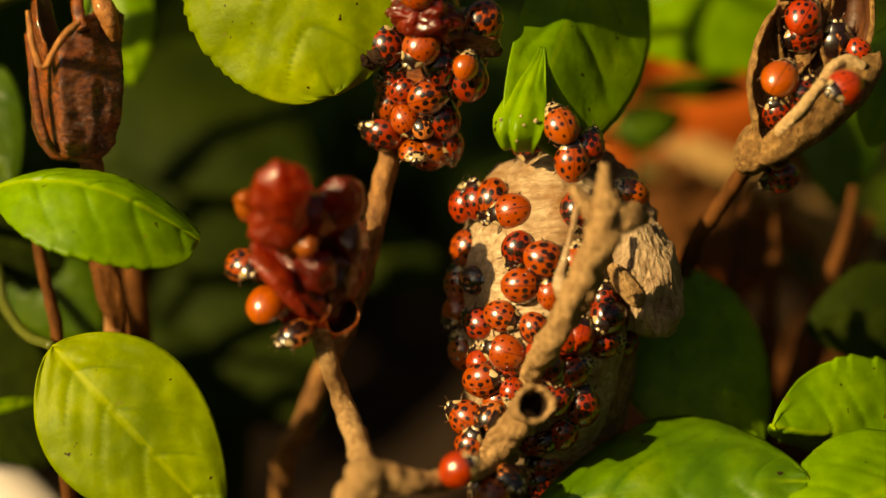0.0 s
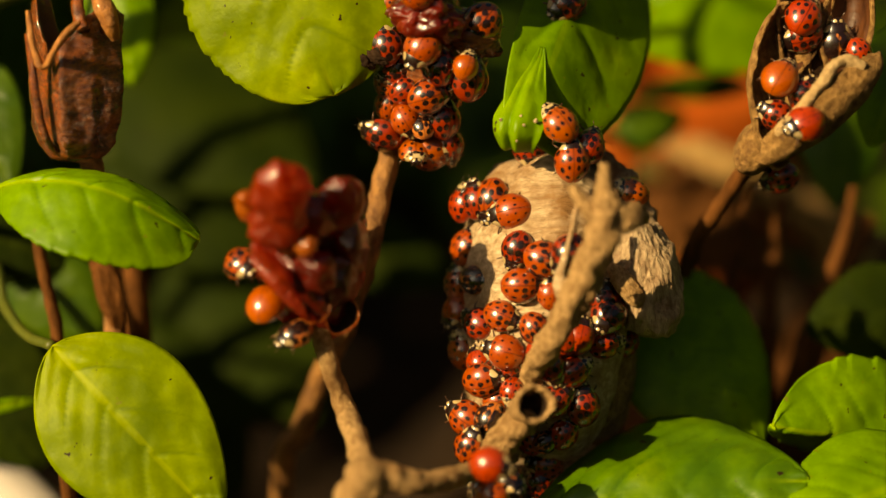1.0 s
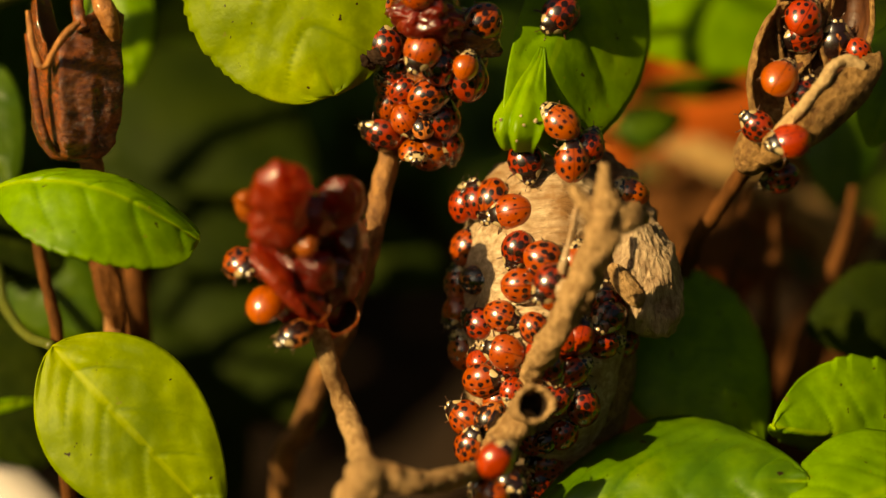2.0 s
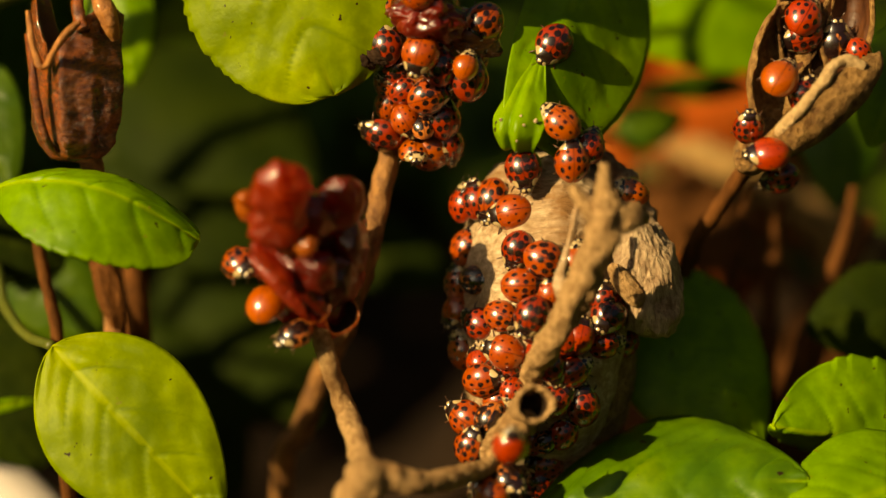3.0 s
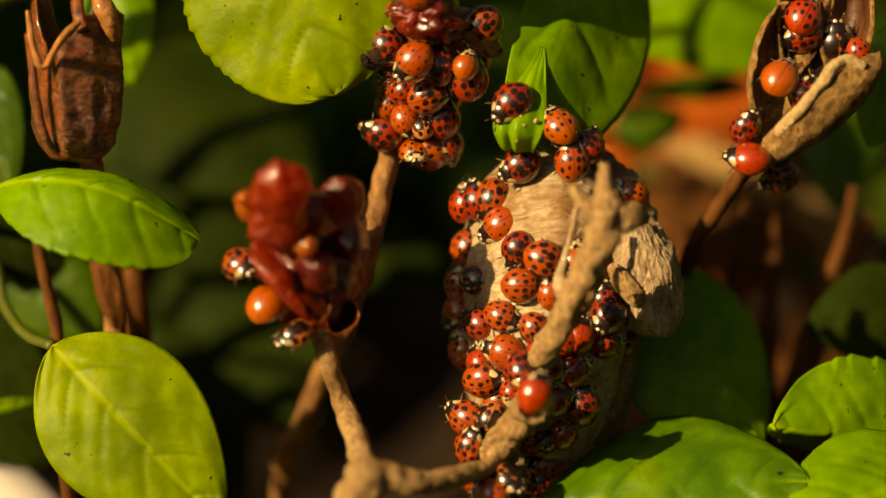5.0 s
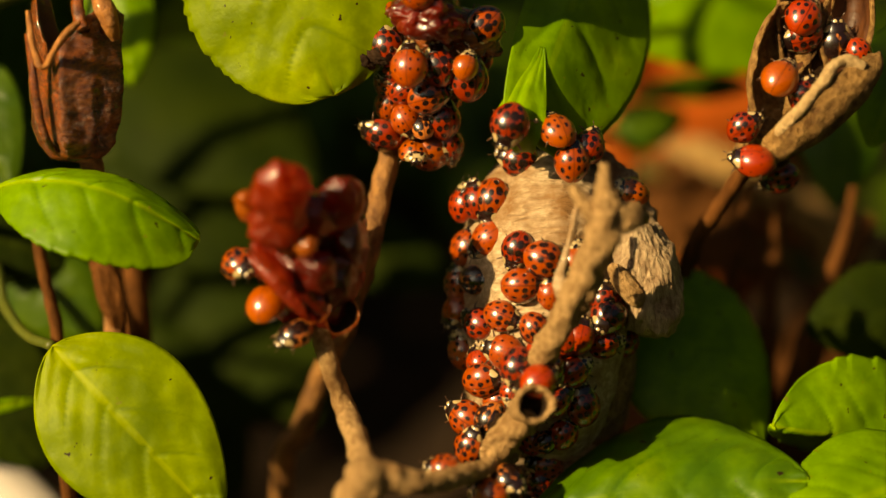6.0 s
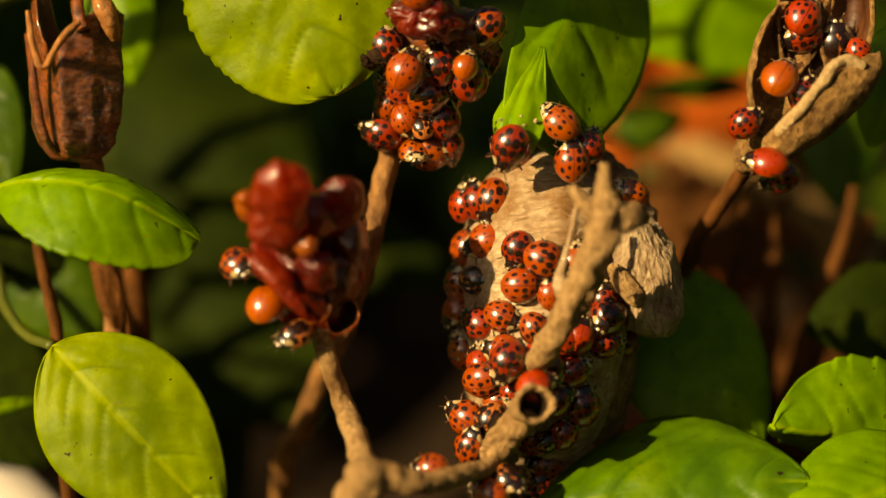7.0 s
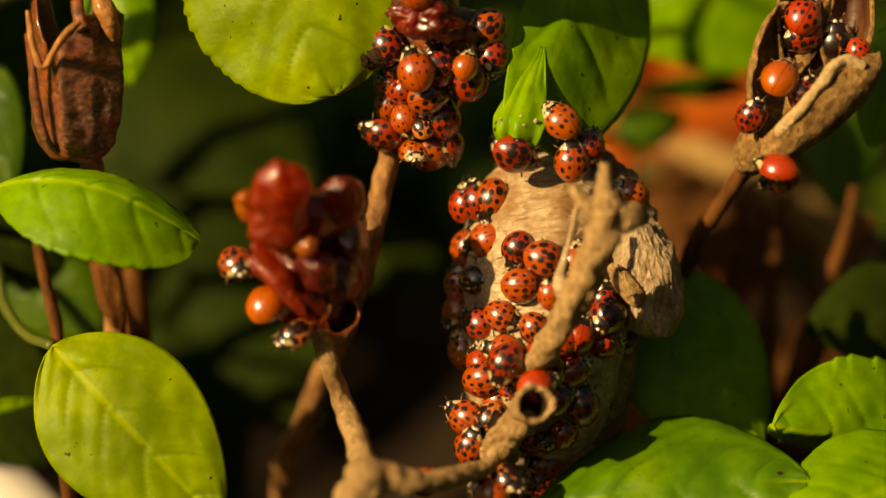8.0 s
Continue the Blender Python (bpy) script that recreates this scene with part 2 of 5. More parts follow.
def urn(name, outer, inner, centre, across, up, towards, heights, profile, thick, n=96, rows=44):
    """A seed capsule split into valves: rim heights are given round the compass, the profile as (height, radius)."""
    c, ax, az, ay = Vector(centre), Vector(across), Vector(up), Vector(towards)
    low = profile[0][0]
    hs, rs = [h for h, r in profile], [r for h, r in profile]
    verts = []
    for layer in (0, 1):
        for i in range(rows):
            for j in range(n):
                ph = 2 * math.pi * j / n
                q = j / n * len(heights)
                k, w = int(q), q - int(q)
                w = w * w * (3 - 2 * w)
                top = heights[k % len(heights)] * (1 - w) + heights[(k + 1) % len(heights)] * w
                s = i / (rows - 1)
                h = low + (top - low) * s
                r = float(np.interp(h, hs, rs)) - layer * thick * (0.4 + 0.6 * min(1, (rows - 1 - i) / 4))
                p = (ax * math.cos(ph) + ay * math.sin(ph)) * r + az * h
                square = (abs(math.cos(ph - 0.12)) ** 1.08 + abs(math.sin(ph - 0.12)) ** 1.08) ** -0.926
                r2 = square * (1 + 0.05 * noise.fractal((c + p) * 0.3, 0.9, 2, 4) + 0.012 * noise.noise(Vector((ph * 3, h * 2.2, 1))))
                verts.append(mm(c + (ax * math.cos(ph) + ay * math.sin(ph)) * r * r2 + az * (h + layer * thick * 0.8 * (1 - s))))
    m = rows * n
    faces = grid_faces(rows, n, True)
    count = len(faces)
    faces += [tuple(m + v for v in reversed(f)) for f in grid_faces(rows, n, True)]
    faces += [((rows - 1) * n + j, (rows - 1) * n + (j + 1) % n, m + (rows - 1) * n + (j + 1) % n, m + (rows - 1) * n + j) for j in range(n)]
    faces.append(tuple(reversed(range(n))))
    faces.append(tuple(m + j for j in range(n)))
    me = mesh_of(name, verts, faces)
    me.materials.append(outer)
    me.materials.append(inner)
    me.polygons.foreach_set("material_index", [1 if count <= k < 2 * count - 2 * n else 0 for k in range(len(faces))])
    return me


def blade(name, base, tip, width, face, cup=0.25, bend=0.08, teeth=0.02, swell=0.022, nu=90, nv=34, tilt_tip=0.0, seed=0.0, blunt=0.85, wave=0.03, fold=0.0, round_tip=0.72, teeth_n=12, lobes=0.0, trim=1.0, lop=0.0):
    """A basil leaf blade with midrib, side veins, puckers and a toothed margin."""
    b, t = Vector(base), Vector(tip)
    axis = t - b
    length = axis.length
    x = axis.normalized()
    y = Vector(face).cross(x).normalized()
    z = x.cross(y).normalized()
    verts, veins = [], []
    for i in range(nu):
        u = trim * i / (nu - 1)
        half = width / 2 * max(math.sin(math.pi * u ** blunt), 0.0) ** (0.72 if u ** blunt < 0.5 else round_tip) * (1 - 0.12 * u) * (1 + lobes * math.sin(u * 46 + seed) * max(0, u - 0.7) * 3.3) + 0.12
        for j in range(nv):
            v = -1 + 2 * j / (nv - 1)
            saw = (u * teeth_n + 0.3 * math.copysign(1, v) + 0.8 * noise.noise(Vector((u * 5, math.copysign(3, v), seed)))) % 1.0
            w = half * v * (1 - (lop if v > 0 else -lop)) * (1 + teeth * (saw - 0.5) * 2 * max(0, abs(v) - 0.8) * 5 * min(1, 8 * u * (1 - u)))
            run = (u ** 0.9 * 4.6 - abs(v) ** 1.5 * half / length * 3.4 - abs(v) * half / length * 1.6 + seed * 0.37
                   + 0.28 * noise.noise(Vector((u * 2, math.copysign(1.7, v), seed))))
            near = abs(run - round(run))
            lateral = math.exp(-(near / 0.055) ** 2) * max(0, 0.85 - abs(v) ** 2) * (0.4 + 0.6 * min(1, u * 4))
            mid = math.exp(-(v * half / (0.25 + 0.34 * (1 - u))) ** 2)
            puff = swell * width * (math.sin(math.pi * near * 2 / 1.0) * 0.5) * (1 - v * v) * min(1, abs(v) * 4)
            h = bend * length * 4 * u * (1 - u) - cup * half * abs(v) ** 1.7 - fold * half * abs(v) + puff - 0.25 * mid - 0.30 * lateral - tilt_tip * length * max(0, u - 0.7) ** 2 * 8
            h += wave * width * noise.noise(Vector((u * 3 + seed * 5, v * 1.5, seed * 3.1))) + 0.35 * wave * width * noise.noise(Vector((u * 9 + seed, v * 4, seed)))
            verts.append(mm(b + x * (u * length) + y * w + z * h))
            veins.append(mid * 1.15 - lateral * (1 - mid))
    me = mesh_of(name, verts, grid_faces(nu, nv), {"vein": veins})
    return me


def pleated_tip(top, foot, length, narrow, wide, nu=48, nv=96):
    """The gathered end of a folded leaf: a small skirt of uneven pleats with a lobed hem that curls under."""
    a, b = Vector(top), Vector(foot)
    down = (b - a).normalized()
    out = Vector((-0.22, -0.83, 0.51))
    out = (out - down * out.dot(down)).normalized()
    side = down.cross(out)
    verts, veins = [], []
    for i in range(nu):
        u = 1.16 * i / (nu - 1)
        for j in range(nv):
            v = -1 + 2 * j / (nv - 1)
            ridge = 0.75 * math.cos(5.6 * v + 0.9 + 0.8 * math.sin(2.6 * v)) + 0.25 * math.cos(11.3 * v - 0.6)
            hem = length * (1 + 0.03 * ridge - 0.05 * abs(v) ** 3)
            span = narrow + (wide - narrow) * min(u, 1) ** 0.9
            drop = hem * min(u, 1) if u < 1 else hem * (1 + 0.06 * math.sin((u - 1) * 9))
            curl = max(0.0, u - 0.86)
            lift = 1.5 * (1 - v * v) * math.sin(1.9 * min(u, 1) ** 1.6) + 0.40 * ridge * min(u, 1) ** 1.1 - 11 * curl * curl * 4 + 0.25 * noise.noise(Vector((u * 3, v * 3, 4.0)))
            verts.append(mm(a + down * drop + side * (v * span * (1 - 1.5 * curl)) + out * lift))
            # Pleat height also drives the colour: ridges paler, folds darker.
            veins.append(0.5 * ridge)
    return mesh_of("leaf_tip", verts, grid_faces(nu, nv), {"vein": veins})


def leaf(plant, base, tip, width, face, paint, label="", stalk=(), **shape):
    ob = part("leaf", blade("leaf", base, tip, width, face, **shape), paint, plant, label)
    wall = ob.modifiers.new("thickness", "SOLIDIFY")
    wall.thickness, wall.offset = 0.00028, 0
    if stalk:
        part("leaf_stalk", tube("leaf_stalk", stalk, 10), STALK_GREEN, ob)
    return ob


def thing(name, place, label, category, group=""):
    ob = new(name)
    ob.empty_display_size = 0.005
    return tagged(ob, label, category, group)


# ---- ground and far things
def ground_sheet():
    verts, n = [], 90
    steps = [math.copysign(abs(s) ** 5 * 60 + abs(s) * 0.25, s) for s in np.linspace(-1, 1, n)]
    for yy in steps:
        for xx in steps:
            far = max(abs(xx), abs(yy))
            h = 0.012 * noise.fractal(Vector((xx, yy, 0)) * 14, 0.9, 2, 5) * math.exp(-far * 0.8)
            bank = math.exp(-(((xx - 0.085) / 0.078) ** 2 + ((yy + 0.15 - 0.165) / 0.062) ** 2) ** 2)
            h += bank * (0.082 + 0.010 * noise.fractal(Vector((xx, yy, 3)) * 45, 0.9, 2, 4))
            verts.append((xx, yy + 0.15, h))
    return mesh_of("ground", verts, grid_faces(n, n))


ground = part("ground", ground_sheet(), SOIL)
tagged(ground, "dark crumbly garden soil heaped round a pot", "soil", kind="structure")


def turned(name, profile, sides, paint, parent):
    """A turned vessel from a profile of (radius, height)."""
    verts = []
    for r, z in profile:
        for j in range(sides):
            a = 2 * math.pi * j / sides
            verts.append((0.001 * r * math.cos(a), 0.001 * r * math.sin(a), 0.001 * z))
    return part(name, mesh_of(name, verts, grid_faces(len(profile), sides, True)), paint, parent)


def flower_pot():
    """A thrown clay pot with a rolled rim, open at the top."""
    ob = thing("flower_pot", None, "small orange terracotta flower pot on the soil bank", "flower pot")
    turned("body", [(0, 0), (22, 0), (24, 2), (30, 38), (30, 42), (27, 42), (26, 36), (0, 34)], 64, CLAY, ob)
    turned("rim", [(27, 41), (33, 41), (34, 43), (35, 54), (34, 57), (30, 57), (28, 55), (27, 41)], 64, CLAY, ob)
    return ob


pot = flower_pot()
pot.matrix_basis = pm(60, 158, 79, 0, 0, 20)


def planter():
    """A white glazed bowl; its rim comes into view."""
    ob = thing("planter", None, "white glazed planter bowl with a rounded rim", "planter")
    turned("bowl", [(0, 0), (60, 0), (70, 4), (92, 60), (100, 88), (96, 88), (84, 62), (60, 30), (0, 30)], 96, PLASTIC, ob)
    turned("potting_soil", [(0, 78), (40, 80), (92, 77), (90, 70), (0, 70)], 48, SOIL, ob)
    turned("rim", [(96, 87), (107, 89), (109, 94), (106, 98), (98, 97), (94, 92), (96, 87)], 96, PLASTIC, ob)
    return ob


bowl = planter()
bowl.matrix_basis = pm(-157, -36, 2)


fallen = thing("fallen_branch", None, "fallen pale broken branch propped over the soil bank", "branch")
part("main_limb", tube("main_limb", [((47.26, 114.43, 125.44), 4.6), ((56.06, 112.12, 125.26), 5.4), ((66.88, 110.11, 121.15), 5.2), ((84.13, 106.64, 109.47), 5.0), ((112, 100, 60), 5.0), ((135, 95, -2), 5.2)], 14, rough=0.12), STAKE, fallen)
part("side_stub", tube("side_stub", [((53.39, 109.86, 125.20), 3.0), ((51.08, 104.63, 123.60), 2.6), ((49.65, 101.67, 122.09), 2.0)], 12, rough=0.15), STAKE, fallen)


def hedge():
    """An unseen leafy ring, added to close the place and cut sky reflections."""
    rnd = random.Random(21)
    verts, faces, veins = [], [], []
    n, rows = 160, 14
    for i in range(rows):
        for j in range(n):
            a = 2 * math.pi * j / n
            z = -0.02 + 0.86 * i / (rows - 1)
            r = 1.45 + 0.10 * noise.fractal(Vector((math.cos(a) * 4, math.sin(a) * 4, z * 3)), 0.9, 2, 4)
            verts.append((r * math.cos(a), r * math.sin(a), z * (1 + 0.06 * noise.noise(Vector((a * 3, 1, 0))))))
            veins.append(0)
    faces += grid_faces(rows, n, True)
    for k in range(2600):
        a, z = rnd.uniform(0, 2 * math.pi), rnd.uniform(0.0, 0.86)
        r = 1.42 - 0.05 * rnd.random()
        d = Vector((rnd.uniform(-1, 1), rnd.uniform(-1, 1), rnd.uniform(-0.6, 0.6))).normalized()
        side = d.cross(Vector((rnd.uniform(-1, 1), rnd.uniform(-1, 1), 1))).normalized()
        c = Vector((r * math.cos(a), r * math.sin(a), z))
        first = len(verts)
        for u, w in ((0, 0.1), (0.35, 1), (0.7, 0.8), (1, 0.05)):
            for v in (-1, 1):
                verts.append(c + d * (0.06 * u) + side * (0.02 * w * v))
                veins.append(0)
        faces += [(first, first + 1, first + 3, first + 2), (first + 2, first + 3, first + 5, first + 4), (first + 4, first + 5, first + 7, first + 6)]
    return mesh_of("hedge", verts, faces, {"vein": veins})


tagged(part("hedge", hedge(), LEAF_DEEP), "unseen dark green leafy ring added to block low sky", "hedge", kind="stuff")


def leaf_litter():
    """A heap of dead curled leaves against the pot."""
    rnd = random.Random(9)
    verts, faces = [], []
    for k in range(230):
        a, r = rnd.uniform(0, 2 * math.pi), 48 * math.sqrt(rnd.random())
        x, y = 92 + 1.15 * r * math.cos(a), 108 + 0.75 * r * math.sin(a)
        z = rnd.uniform(0.2, 1.0) * 100 * (1 - (r / 58) ** 2)
        d = Vector((rnd.uniform(-1, 1), rnd.uniform(-1, 1), rnd.uniform(-0.8, 0.8))).normalized()
        side = d.cross(Vector((rnd.uniform(-0.6, 0.6), rnd.uniform(-1, 0.2), 1))).normalized()
        up = side.cross(d)
        length, width, curl = rnd.uniform(20, 34), rnd.uniform(5, 9), rnd.uniform(-0.6, 0.6)
        first = len(verts)
        for i in range(7):
            u = i / 6
            half = width * math.sin(math.pi * min(u * 0.93 + 0.05, 1)) ** 0.8
            for v in (-1, -0.5, 0, 0.5, 1):
                verts.append(mm(Vector((x, y, max(z, 3))) + d * (u * length - length / 2) + side * (half * v) + up * (curl * (half * v * v + 8 * u * (1 - u)))))
        faces += [tuple(first + q for q in f) for f in grid_faces(7, 5)]
    return mesh_of("leaf_litter", verts, faces)


tagged(part("leaf_litter", leaf_litter(), BARK), "heap of curled dark brown dead leaves", "leaf litter", kind="stuff")

# ---- basil plants: main stem, leaves and their stalks
basil_left = thing("basil_plant", None, "basil plant with glossy yellow-green speckled leaves", "plant", "basil plants")
part("stem", tube("stem", [((-88, 64, -3), 3.0), ((-90, 54, 80), 2.7), ((-88, 40, 150), 2.3), ((-70, 30, 215), 1.8), ((-40, 20, 245), 1.2)]), STALK_GREEN, basil_left)
leaf(basil_left, (-31.53, 36.36, 211.74), (-16.66, 11.19, 180.74), 36.62, (-0.150, -0.750, 0.644), LEAF_LIME, "", [((-31.53, 36.36, 211.74), 0.9), ((-50, 22, 240), 1.0)], cup=0.22, bend=0.10, teeth=0.018, seed=1.0, blunt=1.15, round_tip=0.42, teeth_n=16, swell=0.014)
leaf(basil_left, (-69.12, 6.20, 167.31), (-37.10, -0.17, 161.61), 17.6, (0.020, -0.433, 0.901), LEAF, "", [((-69.50, 7.08, 165.39), 0.9), ((-83.40, 16.97, 162.87), 1.0), ((-90, 41, 140), 1.1)], cup=0.30, bend=0.20, teeth=0.02, seed=2.0, round_tip=0.36, blunt=1.05, lop=0.40, swell=0.013)
leaf(basil_left, (-59.93, -4.74, 145.72), (-34.13, -19.95, 123.66), 25.84, (0.180, -0.866, 0.467), LEAF_LIME, "", [((-59.93, -4.74, 145.72), 0.8), ((-65.83, 3.09, 143.53), 0.85), ((-71.41, 13.98, 143.04), 0.95), ((-76.35, 25.76, 144.37), 1.1), ((-91, 43, 120), 1.3)], cup=0.12, bend=0.05, teeth=0.0, seed=3.0, round_tip=0.6, swell=0.013)
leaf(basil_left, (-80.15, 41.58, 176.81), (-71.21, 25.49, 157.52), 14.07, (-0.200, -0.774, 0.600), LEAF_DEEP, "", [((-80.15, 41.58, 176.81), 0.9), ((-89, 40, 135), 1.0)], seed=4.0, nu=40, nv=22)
leaf(basil_left, (-80.15, 28.67, 150.35), (-64.80, 29.34, 142.59), 14.25, (0.000, -0.726, 0.688), LEAF_SHADE, "", [((-80.15, 28.67, 150.35), 0.9), ((-93, 44, 90), 1.0)], seed=5.0, nu=40, nv=22)
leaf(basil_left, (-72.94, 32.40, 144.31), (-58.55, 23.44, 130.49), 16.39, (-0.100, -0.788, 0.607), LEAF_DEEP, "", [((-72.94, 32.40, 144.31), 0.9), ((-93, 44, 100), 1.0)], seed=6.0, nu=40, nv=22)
leaf(basil_left, (-84.03, 25.54, 134.81), (-68.17, 14.16, 111.48), 22.11, (-0.100, -0.788, 0.607), LEAF_SHADE, "", [((-84.03, 25.54, 134.81), 0.9), ((-94, 45, 60), 1.0)], seed=7.0, nu=40, nv=22)
leaf(basil_left, (-76.67, 2.67, 128.98), (-66.13, 8.93, 128.13), 2.38, (0.000, -0.726, 0.688), LEAF, "", [((-76.67, 2.67, 128.98), 0.9), ((-94, 45, 40), 1.0)], seed=7.5, nu=30, nv=14)
leaf(basil_left, (-57.81, 55.53, 187.17), (-53.11, 44.70, 169.52), 13.54, (-0.100, -0.788, 0.607), LEAF, "", [((-57.81, 55.53, 187.17), 0.9), ((-80, 35, 185), 1.0)], seed=8.0, nu=40, nv=22)

basil_back = thing("basil_plant", None, "basil plant behind, its olive leaves darkened in colour for shade", "plant", "basil plants")
part("stem", tube("stem", [((-62, 95, -3), 1.8), ((-58, 92, 70), 1.6), ((-52, 84, 131), 1.0)]), STALK_GREEN, basil_back)
leaf(basil_back, (-67.78, 101.94, 152.30), (-24.57, 77.24, 135.87), 36.68, (0.100, -0.600, 0.793), LEAF_SHADE, "", [((-67.78, 101.94, 152.30), 0.9), ((-53, 85, 128), 1.0)], seed=9.0, nu=40, nv=22)
leaf(basil_back, (-68.92, 94.44, 136.92), (-34.91, 74.98, 119.84), 29.29, (-0.100, -0.721, 0.686), LEAF_SHADE, "", [((-68.92, 94.44, 136.92), 0.9), ((-53, 85, 125), 1.0)], seed=10.0, nu=40, nv=22)
leaf(basil_back, (-54.79, 89.42, 115.23), (-23.73, 60.72, 92.88), 37.17, (-0.100, -0.721, 0.686), LEAF_SHADE, "", [((-54.79, 89.42, 115.23), 0.9), ((-57, 90, 85), 1.0)], seed=11.0, nu=40, nv=22)
leaf(basil_back, (-26.22, 96.48, 118.28), (1.85, 86.89, 110.03), 17.34, (0.000, -0.726, 0.688), LEAF_SHADE, "", [((-26.22, 96.48, 118.28), 0.9), ((-54, 88, 110), 1.0)], seed=12.0, nu=40, nv=22)
leaf(basil_back, (-62.40, 74.03, 106.47), (-39.35, 55.00, 78.88), 25.57, (-0.100, -0.788, 0.607), LEAF_SHADE, "", [((-62.40, 74.03, 106.47), 0.9), ((-58, 92, 70), 1.0)], seed=13.0, nu=40, nv=22)

# Plant out of view, added so its leaves keep sun off the background.
shade_plant = thing("basil_plant", None, "dense basil plant added out of view to shade the background", "plant", "basil plants")
part("stem", tube("stem", [((-142, 26, 74), 3.0), ((-142, 26, 120), 2.8), ((-139, 24, 190), 2.2), ((-133, 16, 295), 1.5)]), STALK_GREEN, shade_plant)
side_rnd = random.Random(11)
for k in range(18):
    h = 92 + 66 * k / 17
    a = k * 2.4
    start = Vector((-142 + 0.03 * (h - 92) + 4 * math.cos(a), 27 - 0.05 * (h - 92) + 3 * math.sin(a), h))
    far = start + Vector((side_rnd.uniform(30, 52) * math.cos(a) * 1.1, 22 * math.sin(a), side_rnd.uniform(-14, 6)))
    leaf(shade_plant, start, far, side_rnd.uniform(26, 34), (side_rnd.uniform(-0.5, 0.1), -0.6, 0.7), LEAF_DEEP, "", seed=40.0 + k, nu=26, nv=14)


def shade_bed():
    """A thick mass of leaves added beside and behind the view to block sun."""
    rnd = random.Random(4)
    verts, faces, veins = [], [], []
    for k in range(900):
        y = rnd.uniform(70, 620)
        x = rnd.uniform(-330, -150) + 0.12 * (y - 70) if k < 750 else rnd.uniform(-80, 330)
        if k >= 750:
            y = rnd.uniform(330, 620)
        z = rnd.uniform(6, 300) if k < 750 else rnd.uniform(4, 60)
        d = Vector((rnd.uniform(-1, 1), rnd.uniform(-1, 1), rnd.uniform(-0.5, 0.3))).normalized()
        up = Vector((rnd.uniform(-0.5, 0.5), rnd.uniform(-0.9, 0.1), 1)).normalized()
        side = d.cross(up).normalized()
        up = side.cross(d)
        length, width = rnd.uniform(34, 56), rnd.uniform(11, 17)
        first = len(verts)
        for i in range(7):
            u = i / 6
            for v in (-1, -0.5, 0, 0.5, 1):
                half = width * math.sin(math.pi * min(u * 0.93 + 0.05, 1)) ** 0.7
                verts.append(mm(Vector((x, y, z)) + d * (u * length) + side * (half * v) + up * (4 * u * (1 - u) * 3 - abs(v) * half * 0.3)))
                veins.append(1.0 if v == 0 else 0.0)
        faces += [tuple(first + q for q in f) for f in grid_faces(7, 5)]
    return mesh_of("shade_bed", verts, faces, {"vein": veins})


tagged(part("shade_bed", shade_bed(), LEAF_DEEP), "dense mass of basil leaves added, mostly unseen, for shade", "foliage", kind="stuff")

basil_middle = thing("basil_plant", None, "basil plant with a folded bright green leaf over the pod", "plant", "basil plants")
part("stem", tube("stem", [((22, 62, -3), 2.8), ((22, 52, 60), 2.4), ((21.47, 29.16, 117.14), 2.2), ((21.02, 35.05, 145.18), 2.0), ((22.00, 44.44, 164.42), 1.6), ((24.52, 68.92, 196.37), 1.2)]), STALK_GREEN, basil_middle)
folded = leaf(basil_middle, (27.12, 48.99, 205.69), (11.21, 5.06, 174.95), 25.0, (0.430, -0.750, 0.500), LEAF, "", [((27.12, 48.99, 205.69), 0.9), ((24.81, 72.84, 195.28), 1.0)], cup=0.04, fold=0.14, lop=-0.42, bend=0.05, teeth=0.006, teeth_n=9, seed=14.0, blunt=1.22, tilt_tip=0.0, round_tip=0.42, wave=0.02, swell=0.012, trim=0.965)
pleated = part("leaf_tip", pleated_tip((15.09, 16.96, 186.37), (10.48, 3.72, 175.14), 16.0, 0.7, 4.5), LEAF, folded, "curled lobed bright lime leaf tip")
tip_wall = pleated.modifiers.new("thickness", "SOLIDIFY")
tip_wall.thickness, tip_wall.offset = 0.0004, 0
leaf(basil_middle, (33.31, 84.90, 143.95), (47.98, 88.42, 146.10), 10.5, (0.000, -0.726, 0.688), LEAF_DEEP, "", [((33.31, 84.90, 143.95), 0.7), ((21.86, 42.27, 159.13), 0.9)], seed=15.0, nu=40, nv=22)
leaf(basil_middle, (30.38, 19.98, 146.21), (51.63, 3.49, 121.54), 27.61, (0.250, -0.822, 0.512), LEAF, "", [((28.34, 18.19, 147.11), 0.9), ((21.09, 33.38, 139.48), 1.0)], seed=16.0, nu=40, nv=22)
leaf(basil_middle, (12.12, -18.46, 123.38), (54.94, -19.39, 130.69), 39.6, (0.650, -0.260, 0.712), LEAF_FRESH, "", [((12.12, -18.46, 123.38), 1.0), ((12.0, -8.0, 112.0), 1.0), ((22, 55, 48), 1.2)], cup=0.38, bend=0.06, teeth=0.006, seed=17.0, blunt=1.22, swell=0.03)

